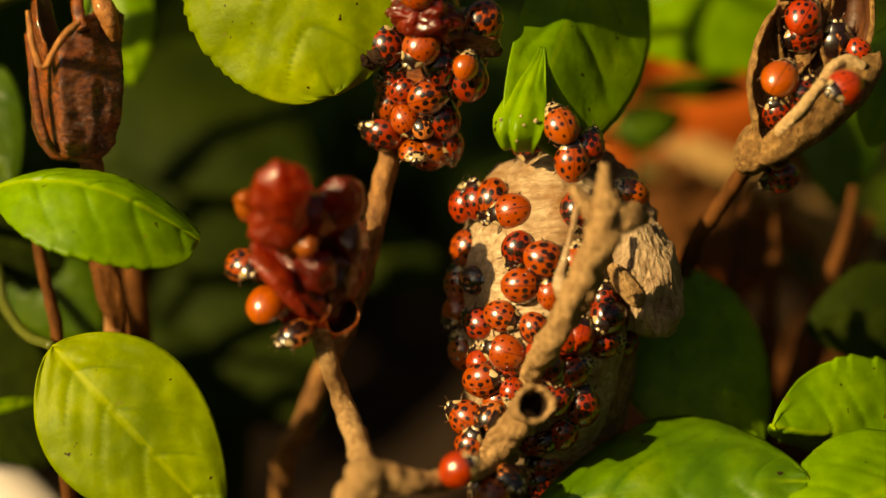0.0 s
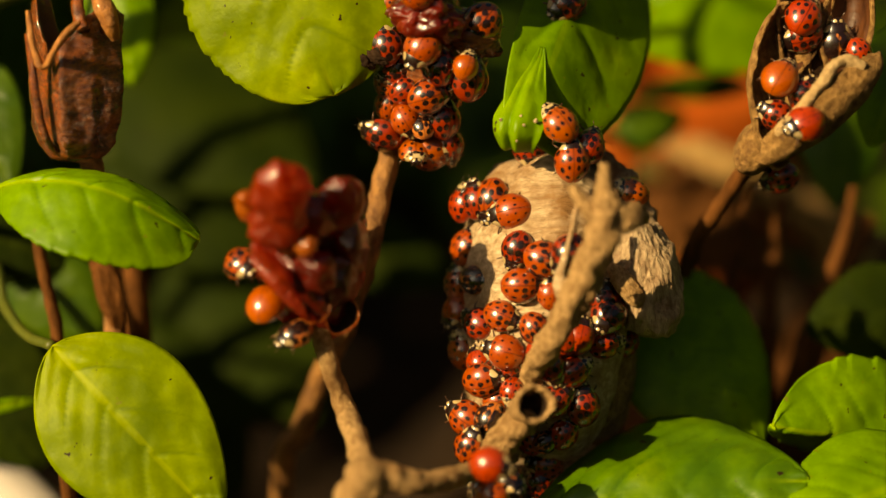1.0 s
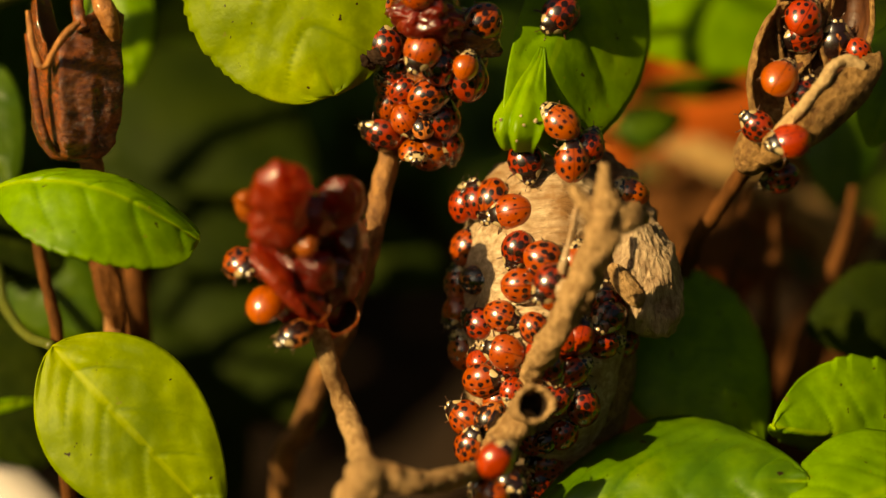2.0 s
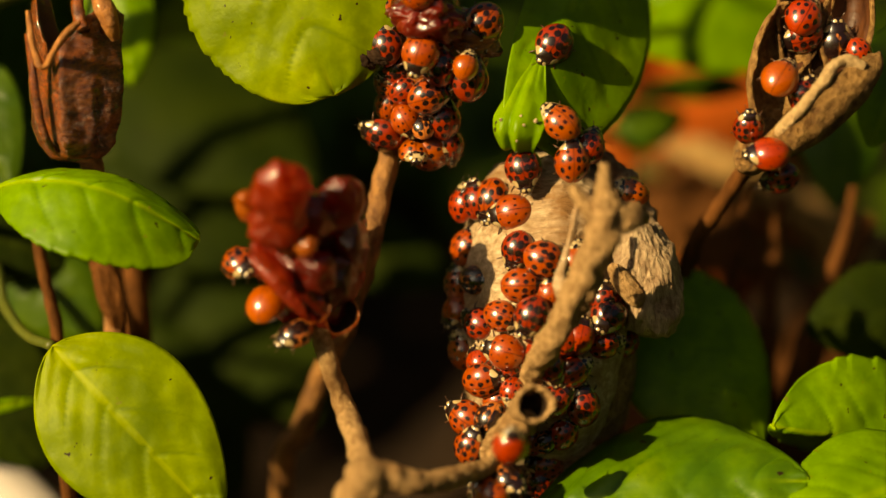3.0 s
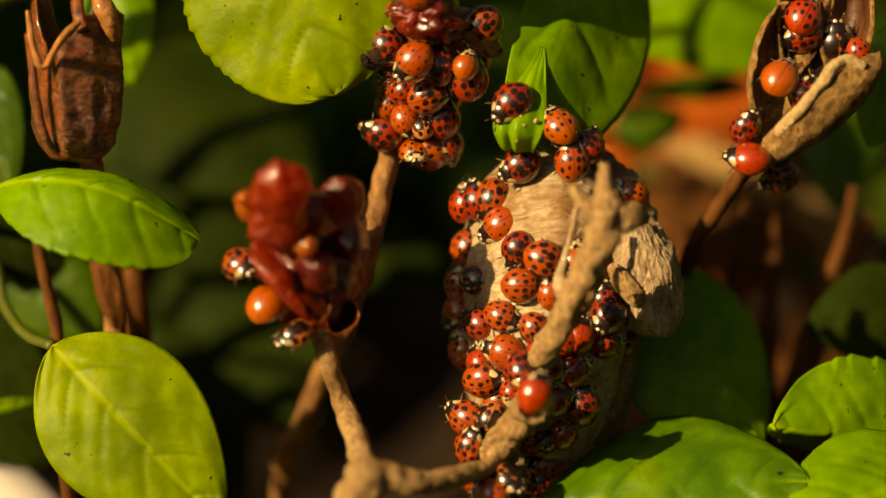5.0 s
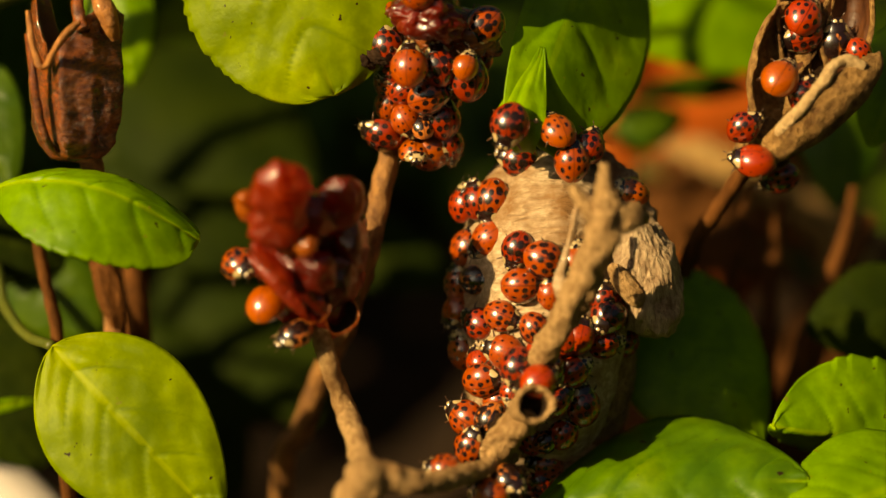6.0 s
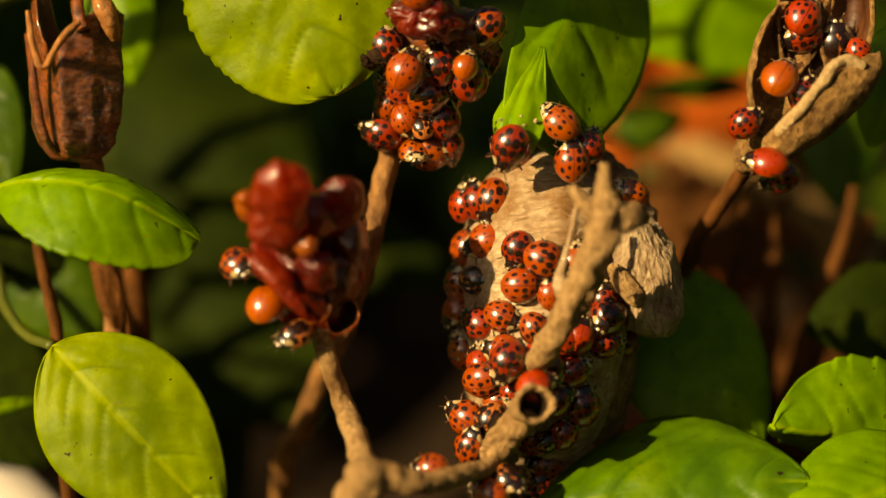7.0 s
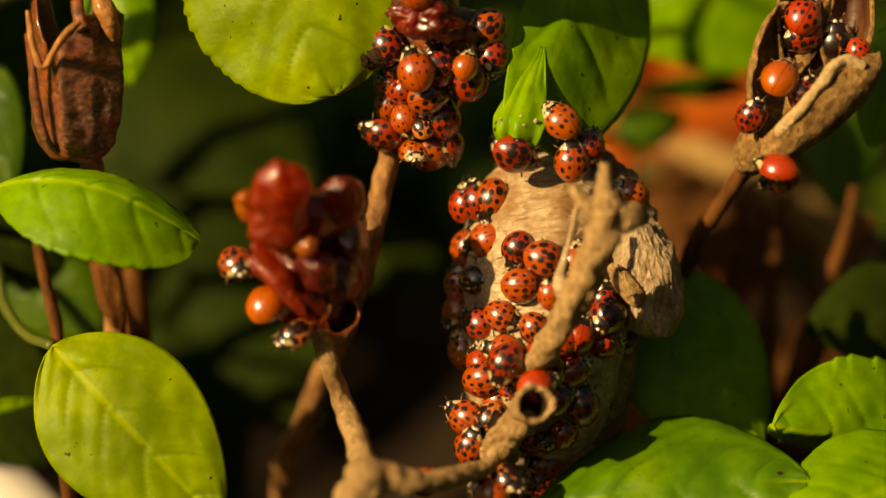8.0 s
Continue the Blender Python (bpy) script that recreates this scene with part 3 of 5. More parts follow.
basil_right = thing("basil_plant", None, "basil plant with bright green toothed leaves", "plant", "basil plants")
part("stem", tube("stem", [((92, 40, -3), 2.8), ((93, 38, 90), 2.4), ((94, 42, 150), 2.0), ((92, 60, 200), 1.5)]), STALK_GREEN, basil_right)
leaf(basil_right, (81.24, -2.95, 126.83), (50.65, -10.07, 134.74), 20.5, (-0.150, -0.989, -0.019), LEAF, "", [((81.24, -2.95, 126.83), 0.9), ((93, 39, 110), 1.1)], cup=0.15, fold=0.8, bend=0.04, teeth=0.04, teeth_n=7, seed=18.0, swell=0.022, blunt=1.1, round_tip=0.62, wave=0.05)
leaf(basil_right, (78.90, -14.69, 129.88), (48.92, -27.37, 126.70), 24.98, (-0.100, -0.554, 0.826), LEAF, "", [((78.90, -14.69, 129.88), 0.9), ((92, 39, 90), 1.1)], cup=0.25, bend=0.06, teeth=0.006, seed=19.0)
leaf(basil_right, (84.22, 26.81, 137.40), (60.87, 20.97, 134.56), 18.04, (0.520, -0.659, 0.544), LEAF_SHADE, "", [((80.79, 21.07, 139.33), 0.9), ((94, 41, 130), 1.0)], seed=20.0, nu=40, nv=22)
# Brown leaf added in place of the shaded lower pot and dead stems.
leaf(basil_right, (40.81, 104.88, 128.66), (67.73, 86.89, 110.03), 33.86, (0.640, -0.579, 0.505), BARK, "brown leaf added to darken the pot's lower half", [((40.81, 104.88, 128.66), 0.9), ((92, 90, 100), 1.0)], seed=26.0, nu=40, nv=22, wave=0.1)
leaf(basil_right, (74.07, 72.07, 162.32), (72.08, 56.43, 140.66), 17.5, (0.000, -0.793, 0.609), LEAF_DEEP, "", [((74.07, 72.07, 162.32), 0.9), ((94, 44, 155), 1.0)], seed=21.0, nu=40, nv=22)
leaf(basil_right, (77.42, 36.05, 183.73), (69.57, 25.28, 166.20), 13.80, (0.000, -0.793, 0.609), LEAF, "", [((77.42, 36.05, 183.73), 0.9), ((93, 50, 180), 1.0)], seed=22.0, nu=40, nv=22)
leaf(basil_right, (72.07, 86.43, 166.13), (33.79, 75.31, 166.14), 20.28, (0.000, -0.648, 0.761), LEAF, "", [((72.07, 86.43, 166.13), 0.9), ((92, 60, 200), 1.0)], seed=23.0, nu=40, nv=22)
leaf(basil_right, (67.57, 95.99, 174.32), (37.44, 87.86, 169.04), 19.53, (0.000, -0.648, 0.761), LEAF, "", [((67.57, 95.99, 174.32), 0.9), ((92, 60, 200), 1.0)], seed=24.0, nu=40, nv=22)
leaf(basil_right, (60.70, 90.58, 151.81), (36.86, 84.93, 151.65), 6.58, (0.000, -0.648, 0.761), LEAF_DEEP, "", [((60.70, 90.58, 151.81), 0.9), ((92, 60, 198), 1.0)], seed=25.0, nu=40, nv=22)

# ---- dry stalks behind
def dry_stalk(rows, paint=BARK, label="thin brown dry plant stalk"):
    ob = part("dry_stalk", tube("dry_stalk", rows, 10), paint)
    return tagged(ob, label, "stalk", "dry stalks")


dry_stalk([((-65.60, 15.50, 160.00), 0.90), ((-64.26, 12.03, 152.73), 0.99), ((-62.82, 9.06, 146.64), 0.99), ((-61.46, 5.90, 140.15), 1.08), ((-59.87, -3.90, 115.51), 1.2), ((-60, 20, -3), 1.4)])
dry_stalk([((-51.77, 23.41, 148.69), 2.25), ((-51.02, 20.12, 141.94), 2.25), ((-50.71, 16.88, 133.03), 2.26), ((-47.91, -2.22, 114.39), 2.0), ((-45, 24, -3), 2.2)])
dry_stalk([((54.26, 45.72, 151.08), 0.89), ((51.28, 40.92, 141.26), 0.99), ((49.94, 32.65, 122.01), 1.99), ((51.03, 24.65, 96.47), 2.2), ((55, 60, -3), 2.4)])
dry_stalk([((60.62, 48.96, 146.33), 1.21), ((58.60, 42.33, 132.73), 1.41), ((56.40, 26.32, 95.35), 2.0), ((62, 66, -3), 2.2)])
dry_stalk([((71.28, 40.72, 152.23), 0.78), ((69.54, 38.22, 142.56), 1.18), ((61.40, 30.03, 116.63), 2.19), ((59.10, 24.65, 96.47), 2.4), ((70, 64, -3), 2.5)])
dry_stalk([((78.47, 56.70, 139.39), 1.66), ((68.09, 44.87, 115.13), 2.08), ((66.02, 33.04, 90.87), 2.8), ((78, 78, -3), 3.0)])
dry_stalk([((44.62, 51.27, 139.66), 1.02), ((47.69, 44.10, 124.94), 1.43), ((46.55, 31.36, 91.99), 2.0), ((48, 72, -3), 2.2)])

# ---- the brown closed capsule with withered flaps
capsule = thing("seed_capsule", None, "glossy dark brown urn-shaped seed capsule with dry upright flaps", "seed capsule", "seed heads")
part("stem", tube("stem", [((-55.72, 11.37, 171.90), 2.28), ((-54.96, 13.58, 167.31), 1.78), ((-53.40, 13.01, 145.62), 1.65), ((-51.36, -5.58, 116.63), 1.9), ((-50, 16, -3), 2.1)]), STEM_BROWN, capsule)
# The inner wall's dark colour carries the shade inside the open mouth.
part("capsule_body", urn("capsule_body", CAPSULE, INNER_SHADE, (-56.67, 13.97, 179.51), (1.000, 0.000, 0.000), (0.000, 0.438, 0.899), (0.000, -0.899, 0.438),
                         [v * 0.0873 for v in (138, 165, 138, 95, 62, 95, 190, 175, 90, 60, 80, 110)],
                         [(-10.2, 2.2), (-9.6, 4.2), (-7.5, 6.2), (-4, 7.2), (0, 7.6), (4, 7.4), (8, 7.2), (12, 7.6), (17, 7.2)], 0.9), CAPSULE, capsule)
part("rib", tube("rib", [((-62.57, 11.54, 190.51), 0.60), ((-61.98, 9.30, 185.91), 0.69), ((-61.38, 7.06, 181.31), 0.78), ((-60.39, 5.81, 176.48), 0.69), ((-59.12, 7.30, 172.69), 0.43)], 12, rough=0.10), CAPSULE, capsule)
part("lip", tube("lip", [((-62.57, 13.04, 193.57), 0.43), ((-61.85, 10.22, 190.08), 0.52), ((-60.83, 8.66, 186.88), 0.60), ((-59.81, 8.43, 186.42), 0.52), ((-58.25, 8.53, 188.90), 0.52), ((-56.38, 9.72, 191.34), 0.52), ((-54.71, 11.34, 192.37), 0.43)], 10, rough=0.15), CAPSULE_LIP, capsule)
part("flap", tube("flap", [((-54.58, 12.68, 190.56), 1.12), ((-55.28, 14.94, 192.92), 1.03), ((-55.99, 18.54, 198.01), 0.78)], 12, rough=0.15), CAPSULE, capsule)
part("flap", tube("flap", [((-49.96, 14.01, 188.72), 0.69), ((-50.30, 13.81, 190.60), 1.21), ((-51.16, 13.99, 193.25), 1.46), ((-52.71, 17.22, 195.30), 1.29), ((-54.12, 21.60, 199.73), 0.69)], 16, rough=0.1), CAPSULE_LIP, capsule)
part("withered_leaf", blade("withered_leaf", (-55.87, 12.82, 154.35), (-51.69, 7.65, 139.19), 5.42, (-0.500, -0.729, 0.467), cup=0.9, bend=0.1, teeth=0.05, swell=0.08, nu=40, nv=20, seed=30.0, wave=0.15), BARK, capsule)

# ---- the big dry pod in the middle
husk = thing("dry_seed_pod", None, "large pale dry woody seed pod crowded with ladybirds", "seed pod", "seed heads")
part("pod_body", lump("pod_body", (16.30, 9.35, 144.96), [(0.87, 10.87, 22.28), (13.77, -0.21, -0.43), (0.00, 14.71, -7.17)], 60, 90, 0.05, 0.12, 9, 0.010, 0.0, 0.6), WOOD, husk)
part("side_lobe", lump("side_lobe", (31.47, 3.50, 153.50), [(-1.93, 3.99, 8.18), (5.39, 0.50, 1.03), (0.00, 5.81, -2.83)], 60, 240, 0.13, 0.25, 41, 0.005, 0.1, 0.7), FIBRE, husk)
part("side_lobe", lump("side_lobe", (27.91, -2.42, 155.05), [(-2.44, 1.37, 2.81), (1.36, 0.46, 0.95), (0.00, 1.55, -0.76)], 32, 48, 0.10, 0.3, 9, 0.04, 0.1, 0.8), TWIG, husk)
part("crest", tube("crest", [((23.85, 17.82, 169.17), 1.38), ((27.53, 14.94, 165.54), 1.89), ((30.11, 12.46, 162.74), 2.24), ((31.71, 10.59, 158.90), 2.24)], 16, rough=0.25), FIBRE, husk)
# Added brown lobe; its darker skin also stands for shade low down.
part("brown_shade_lobe", lump("brown_shade_lobe", (24.27, 4.99, 136.01), [(1.62, 5.05, 10.35), (6.48, -0.40, -0.82), (0.00, 6.81, -3.32)], 48, 72, 0.08, 0.2, 11, 0.02, 0.1, 0.7), POD_SKIN, husk)
part("stem", tube("stem", [((19.50, -0.43, 127.17), 5.17), ((18.14, -2.81, 122.31), 3.88), ((17.30, -4.74, 116.07), 3.10), ((18, 20, 60), 2.6), ((18, 22, -3), 3.0)]), WOOD, husk)
part("rolled_edge", tube("rolled_edge", [((33.64, 7.43, 160.19), 0.35), ((35.33, 5.35, 157.48), 0.50), ((36.36, 3.76, 154.54), 0.55), ((36.96, 2.51, 152.23), 0.55), ((35.77, 0.69, 149.51), 0.30)], 10, 40, rough=0.25), FIBRE, husk)
part("rolled_edge", tube("rolled_edge", [((32.96, 5.65, 159.78), 0.30), ((34.44, 3.33, 157.01), 0.45), ((35.26, 1.41, 154.06), 0.50), ((35.08, 0.12, 151.49), 0.45), ((33.20, -1.68, 148.70), 0.30)], 10, 40, rough=0.25), FIBRE, husk)
part("torn_fringe", tube("torn_fringe", [((28.55, 3.45, 159.96), 0.45), ((29.76, 3.61, 160.56), 0.60), ((31.19, 3.81, 160.17), 0.50), ((32.68, 4.73, 160.12), 0.55), ((33.88, 6.42, 160.48), 0.35)], 10, 40, rough=0.25), WOOD, husk)

branch = thing("dry_branch", None, "forked knobbly grey-brown dry twig leaning on the pod", "twig")
part("main_twig", tube("main_twig", [((23.21, -8.00, 177.81), 0.78), ((23.37, -9.51, 174.73), 1.29), ((23.53, -11.12, 171.42), 2.07), ((22.47, -12.55, 166.21), 2.33), ((19.66, -13.65, 159.40), 2.33), ((15.69, -14.20, 151.41), 2.07), ((13.93, -11.23, 146.10), 1.72), ((11.97, -7.74, 139.56), 1.55), ((10.09, -8.52, 135.69), 1.89), ((9.02, -11.85, 131.14), 2.24), ((7.31, -12.91, 126.70), 2.24), ((5.80, -13.45, 118.74), 2.07), ((8, 6, 60), 2.4), ((8, 8, -3), 2.6)], 24, 200, rough=0.20), TWIG, branch)
part("side_twig", tube("side_twig", [((23.87, -10.57, 170.27), 2.24), ((26.42, -9.70, 169.77), 2.33), ((28.52, -7.67, 169.37), 1.89), ((29.89, -6.15, 167.92), 1.03)], 16, rough=0.22), TWIG, branch)
part("side_twig", tube("side_twig", [((18.70, -8.59, 174.32), 0.69), ((20.51, -10.76, 172.16), 1.03), ((22.96, -12.01, 169.59), 1.38)], 12, rough=0.18), TWIG, branch)
part("fine_twig", tube("fine_twig", [((19.94, -4.40, 169.23), 0.52), ((19.03, -6.95, 166.27), 0.52), ((18.03, -8.60, 162.89), 0.52), ((17.20, -10.07, 159.89), 0.95), ((17.97, -12.05, 158.10), 1.29)], 10, rough=0.15), WOOD, branch)
part("hollow_stub", lathe("hollow_stub", (13.38, -20.78, 144.77), (0.220, -0.795, 0.566), [(0.5, -8.0), (2.2, -6.5), (2.7, -4.5), (2.8, -2.0), (3.0, -0.4), (2.95, 0.1), (2.75, 0.3), (2.4, 0.1), (2.15, -0.6), (2.0, -2.5), (1.7, -4.0), (0.0, -4.2)], 40, 0.13), TWIG, branch)
# Near-black plug stands in for the shade inside the stub's hole.
part("pith", lathe("pith", (13.38, -20.78, 144.77), (0.220, -0.795, 0.566), [(2.08, -1.0), (1.9, -2.6), (1.6, -3.8), (0.0, -3.9)], 28, 0.02), SHADE_AND_KNOB, branch)
part("stub_root", tube("stub_root", [((13.16, -15.93, 141.02), 2.58), ((11.31, -16.82, 139.20), 2.67), ((9.68, -16.03, 136.25), 2.24), ((8.64, -15.26, 133.27), 1.72)], 16, rough=0.25), TWIG, branch)
part("broken_knot", lump("broken_knot", (8.80, -17.00, 136.55), [(2.17, 1.36, 2.79), (1.83, -0.56, -1.15), (0.00, 2.01, -0.98)], 36, 48, 0.3, 0.55), TWIG, branch)

lower = thing("dry_branch", None, "blurred knotty brown twig joint low in front of the pod", "twig")
part("main_twig", tube("main_twig", [((-14.76, -34.30, 135.30), 1.89), ((-11.56, -32.54, 138.91), 2.58), ((-8.38, -31.34, 139.08), 2.24), ((-3.57, -30.04, 137.19), 1.72), ((1.32, -26.26, 135.81), 1.55), ((6.58, -19.63, 133.44), 1.38), ((8.58, -17.34, 133.58), 1.21)], 16, rough=0.15), TWIG, lower)
part("knot", lump("knot", (-11.15, -32.36, 139.27), [(-1.06, 1.28, 2.62), (2.75, 0.44, 0.90), (0.00, 2.63, -1.28)], 24, 36, 0.3, 0.3), TWIG, lower)
part("lower_stem", tube("lower_stem", [((-11.56, -33.07, 137.83), 2.24), ((-13.04, -31.24, 127.88), 2.07), ((-12, 4, 60), 2.2), ((-12, 6, -3), 2.4)], 14), TWIG, lower)

# ---- the withered flower head
flower = thing("withered_flower", None, "wet dark red withered flower head on a rough tan stem", "flower", "seed heads")
part("stem", tube("stem", [((-18.83, -8.84, 152.14), 1.29), ((-17.24, -12.32, 147.29), 1.46), ((-14.83, -13.12, 139.94), 1.64), ((-12.27, -22.75, 138.45), 1.89), ((-10.99, -30.67, 138.18), 2.07)], 16, rough=0.12), TWIG, flower)
part("calyx", lump("calyx", (-19.81, -3.03, 159.48), [(0.00, 4.61, 9.44), (7.92, 0.00, 0.00), (0.00, 7.35, -3.59)], 48, 64, 0.20, 0.26), JELLY, flower)
for centre, half, wide, deep, lean, paint in (
        ((-22.70, -16.02, 176.60), 56, 44, 36, 4, RUST), ((-25.00, -15.60, 176.00), 34, 28, 28, 14, RUST), ((-23.60, -14.44, 171.45), 42, 50, 36, 10, RUST), ((-28.00, -10.34, 171.87), 30, 24, 24, 12, AMBER_PETAL), ((-26.55, -10.19, 167.63), 24, 20, 18, 30, AMBER_PETAL), ((-22.02, -13.82, 167.01), 12, 24, 14, 0, AMBER_PETAL), ((-19.32, -11.02, 170.48), 46, 40, 36, 20, JELLY), ((-15.20, -8.05, 170.91), 56, 42, 40, -25, JELLY),
        ((-13.52, -7.76, 164.81), 56, 30, 40, 8, JELLY), ((-18.40, -13.54, 163.04), 40, 36, 30, 40, JELLY), ((-16.17, -10.69, 159.75), 50, 42, 36, -10, JELLY),
        ((-24.22, -16.01, 164.82), 50, 13, 16, 40, RUST), ((-20.53, -13.91, 160.00), 60, 15, 16, 38, JELLY),
        ((-18.60, -12.86, 157.59), 26, 24, 20, 0, JELLY), ((-20.94, -11.20, 165.55), 30, 28, 24, 60, JELLY), ((-18.73, -6.87, 165.30), 46, 40, 36, 0, JELLY), ((-26.93, -8.70, 161.55), 34, 20, 22, 70, RUST)):
    a = radians(lean)
    s = 0.08615
    along = Vector((-math.sin(a), 0, math.cos(a))) * half * s
    across = Vector((math.cos(a), 0, math.sin(a))) * wide * s
    part("petal", lump("petal", centre, [along, across, Vector((0, deep * s, 0))], 40, 56, 0.22, 0.30), paint, flower)
# curled petals in front of the flower head: two cups, a ribbon and amber crumbs
part("petal", shell("petal", AMBER_PETAL, JELLY, (-18.68, -14.14, 157.79), (0.3, 0.1, 1.0), (0.25, -0.80, 0.45), 2.9, 2.3, 1.6, 1.0, 0.35, 0.10, 0.15, 20, 56, 0.05, 2.0), AMBER_PETAL, flower)
# The second cup's inside is coloured near-black as its shade.
part("petal", shell("petal", AMBER_PETAL, SHADE_AND_KNOB, (-14.99, -11.62, 154.58), (0.2, 0.1, 1.0), (-0.15, -0.62, 0.77), 3.1, 2.5, 2.6, 1.0, 0.40, 0.08, 0.10, 20, 56, 0.05, 6.0), AMBER_PETAL, flower)
ribbon = part("petal", blade("petal", (-27.62, -12.41, 165.04), (-19.64, -16.53, 156.63), 2.4, (0.45, -0.80, 0.40), cup=0.9, bend=0.12, teeth=0.0, swell=0.04, nu=40, nv=16, seed=33.0, wave=0.12), RUST, flower)
ribbon_wall = ribbon.modifiers.new("thickness", "SOLIDIFY")
ribbon_wall.thickness, ribbon_wall.offset = 0.0005, 0
for centre, half in (((-19.74, -15.67, 168.27), 1.9), ((-26.33, -15.26, 170.40), 1.3), ((-24.72, -15.61, 169.32), 1.2), ((-28.37, -13.08, 174.38), 1.5)):
    part("petal", lump("petal", centre, [(half, 0, 0.3 * half), (0, half * 0.8, 0), (-0.2 * half, 0, half * 0.75)], 24, 32, 0.3, 0.5), AMBER_PETAL, flower)

# ---- the tall seed head
tall = thing("dried_flower", None, "dark red-brown seed head on a tall tan stem covered by ladybirds", "seed head", "seed heads")
part("stem", tube("stem", [((-7.78, 17.67, 171.07), 1.75), ((-10.02, 13.58, 162.23), 1.75), ((-12.24, 11.16, 152.65), 1.75), ((-15.77, 11.78, 141.09), 1.75), ((-19.96, 15.65, 129.94), 1.8), ((-24.29, 18.71, 115.98), 1.85), ((-28.48, 20.79, 101.17), 1.9), ((-32, 42, -3), 2.3)], 16, rough=0.14), STEM_BROWN, tall)
part("core", lump("core", (-2.84, 21.75, 184.06), [(0.00, 7.17, 14.71), (6.20, 0.00, 0.00), (0.00, 5.81, -2.83)], 48, 64, 0.12, 0.16), CAPSULE, tall)
# Unseen upper core, added above the view to shade the folded leaf.
part("core", lump("core", (-3.60, 16.60, 208.60), [(-1.00, 4.98, 10.60), (8.60, 0.50, 1.02), (0.00, 7.57, -3.70)], 40, 56, 0.2, 0.16), CAPSULE, tall)
part("petal", lump("petal", (-2.73, 12.66, 192.81), [(-5.02, 0.80, 1.64), (1.33, 1.40, 2.87), (0.00, 3.10, -1.51)], 60, 80, 0.34, 0.42), JELLY, tall)
part("petal", lump("petal", (4.00, 17.23, 188.48), [(-5.22, 1.32, 2.71), (1.51, 1.14, 2.35), (0.00, 3.10, -1.51)], 30, 44, 0.2, 0.25), CAPSULE, tall)

# Two dark knobs stand in for a small black beetle.
part("dark_knob", lump("dark_knob", (-12.13, 14.30, 185.13), [(-1.35, 0.30, 0.70), (0.35, 0.50, 1.15), (0.00, 0.95, -0.45)], 28, 36, 0.45, 0.9), SHADE_AND_KNOB, tall, "small knobbly black-brown knob on the seed head")
part("dark_knob", lump("dark_knob", (-10.04, 14.03, 185.60), [(-1.9, 0.35, 0.75), (0.35, 0.40, 0.85), (0.00, 0.85, -0.40)], 28, 36, 0.45, 0.8), SHADE_AND_KNOB, tall, "small knobbly black-brown knob on the seed head")

# ---- the split pod
split = thing("split_seed_pod", None, "split tan seed pod, open and dark inside, sheltering ladybirds", "seed pod", "seed heads")
part("stem", tube("stem", [((50.09, 13.24, 168.90), 1.72), ((47.57, 14.49, 166.91), 1.29), ((44.15, 17.21, 158.78), 1.29), ((40.84, 19.81, 150.44), 1.38), ((39.51, 22.01, 136.69), 1.46), ((39.75, 16.25, 102.07), 1.7), ((40, 56, -3), 2.0)], 14, rough=0.1), BARK, split)
part("valve", shell("valve", POD_SKIN, POD_SKIN, (52.12, 12.86, 181.81), (-0.120, -0.435, -0.890), (0.420, -0.793, 0.442), 13.4, 5.68, 5.00, 1.0, 1.2, 0.16, 0.5, seed=3.0, nv=110), POD_SKIN, split)
part("valve", shell("valve", POD_SKIN, INNER_SHADE, (56.65, 8.55, 179.80), (-0.760, -0.285, -0.584), (-0.552, 0.737, 0.391), 12.58, 5.00, 4.65, 1.0, 2.2, 0.10, 0.45, seed=5.5, nv=110), POD_SKIN, split)
part("valve", shell("valve", POD_SKIN, INNER_SHADE, (62.13, 17.80, 189.66), (-0.125, -0.435, -0.892), (-0.250, -0.847, 0.469), 9.91, 4.31, 5.17, 1.0, 1.4, 0.14, 0.3, seed=8.0), POD_SKIN, split)
part("valve", shell("valve", POD_SKIN, INNER_SHADE, (55.97, 19.71, 191.28), (-0.206, -0.429, -0.880), (0.100, -0.894, 0.436), 10.34, 4.48, 5.17, 1.0, 1.2, 0.14, 0.3, seed=9.0), POD_SKIN, split)
# Dark lump added between the valves where there is only shade.
part("lining", lump("lining", (56.47, 19.41, 179.28), [(3.87, 4.20, 8.61), (4.15, -0.74, -1.51), (0.00, 3.10, -1.51)], 30, 40, 0.12, 0.2), SHADE_AND_KNOB, split)
part("lip", tube("lip", [((49.44, 5.06, 174.95), 0.56), ((51.80, 4.19, 179.09), 1.01), ((54.24, 4.56, 182.12), 0.90), ((56.60, 5.89, 184.86), 1.01), ((58.08, 7.35, 186.47), 1.01), ((60.32, 8.81, 187.18), 1.01), ((63.32, 8.90, 186.24), 1.01)], 12, 60, rough=0.2), POD_LIP, split)
part("base", lump("base", (49.05, 12.44, 171.83), [(2.41, 1.83, 3.75), (2.98, -0.76, -1.55), (0.00, 3.56, -1.74)], 30, 40, 0.12, 0.25), POD_SKIN, split)


# ---- ladybirds
SPOTS = ((0.84, 0.0), (0.60, 0.36), (0.52, 0.78), (0.20, 0.25), (0.16, 0.63), (0.08, 0.95), (-0.26, 0.25), (-0.32, 0.64), (-0.30, 0.93), (-0.70, 0.34))
LONG, WIDE, HIGH = 3.2, 2.68, 2.3


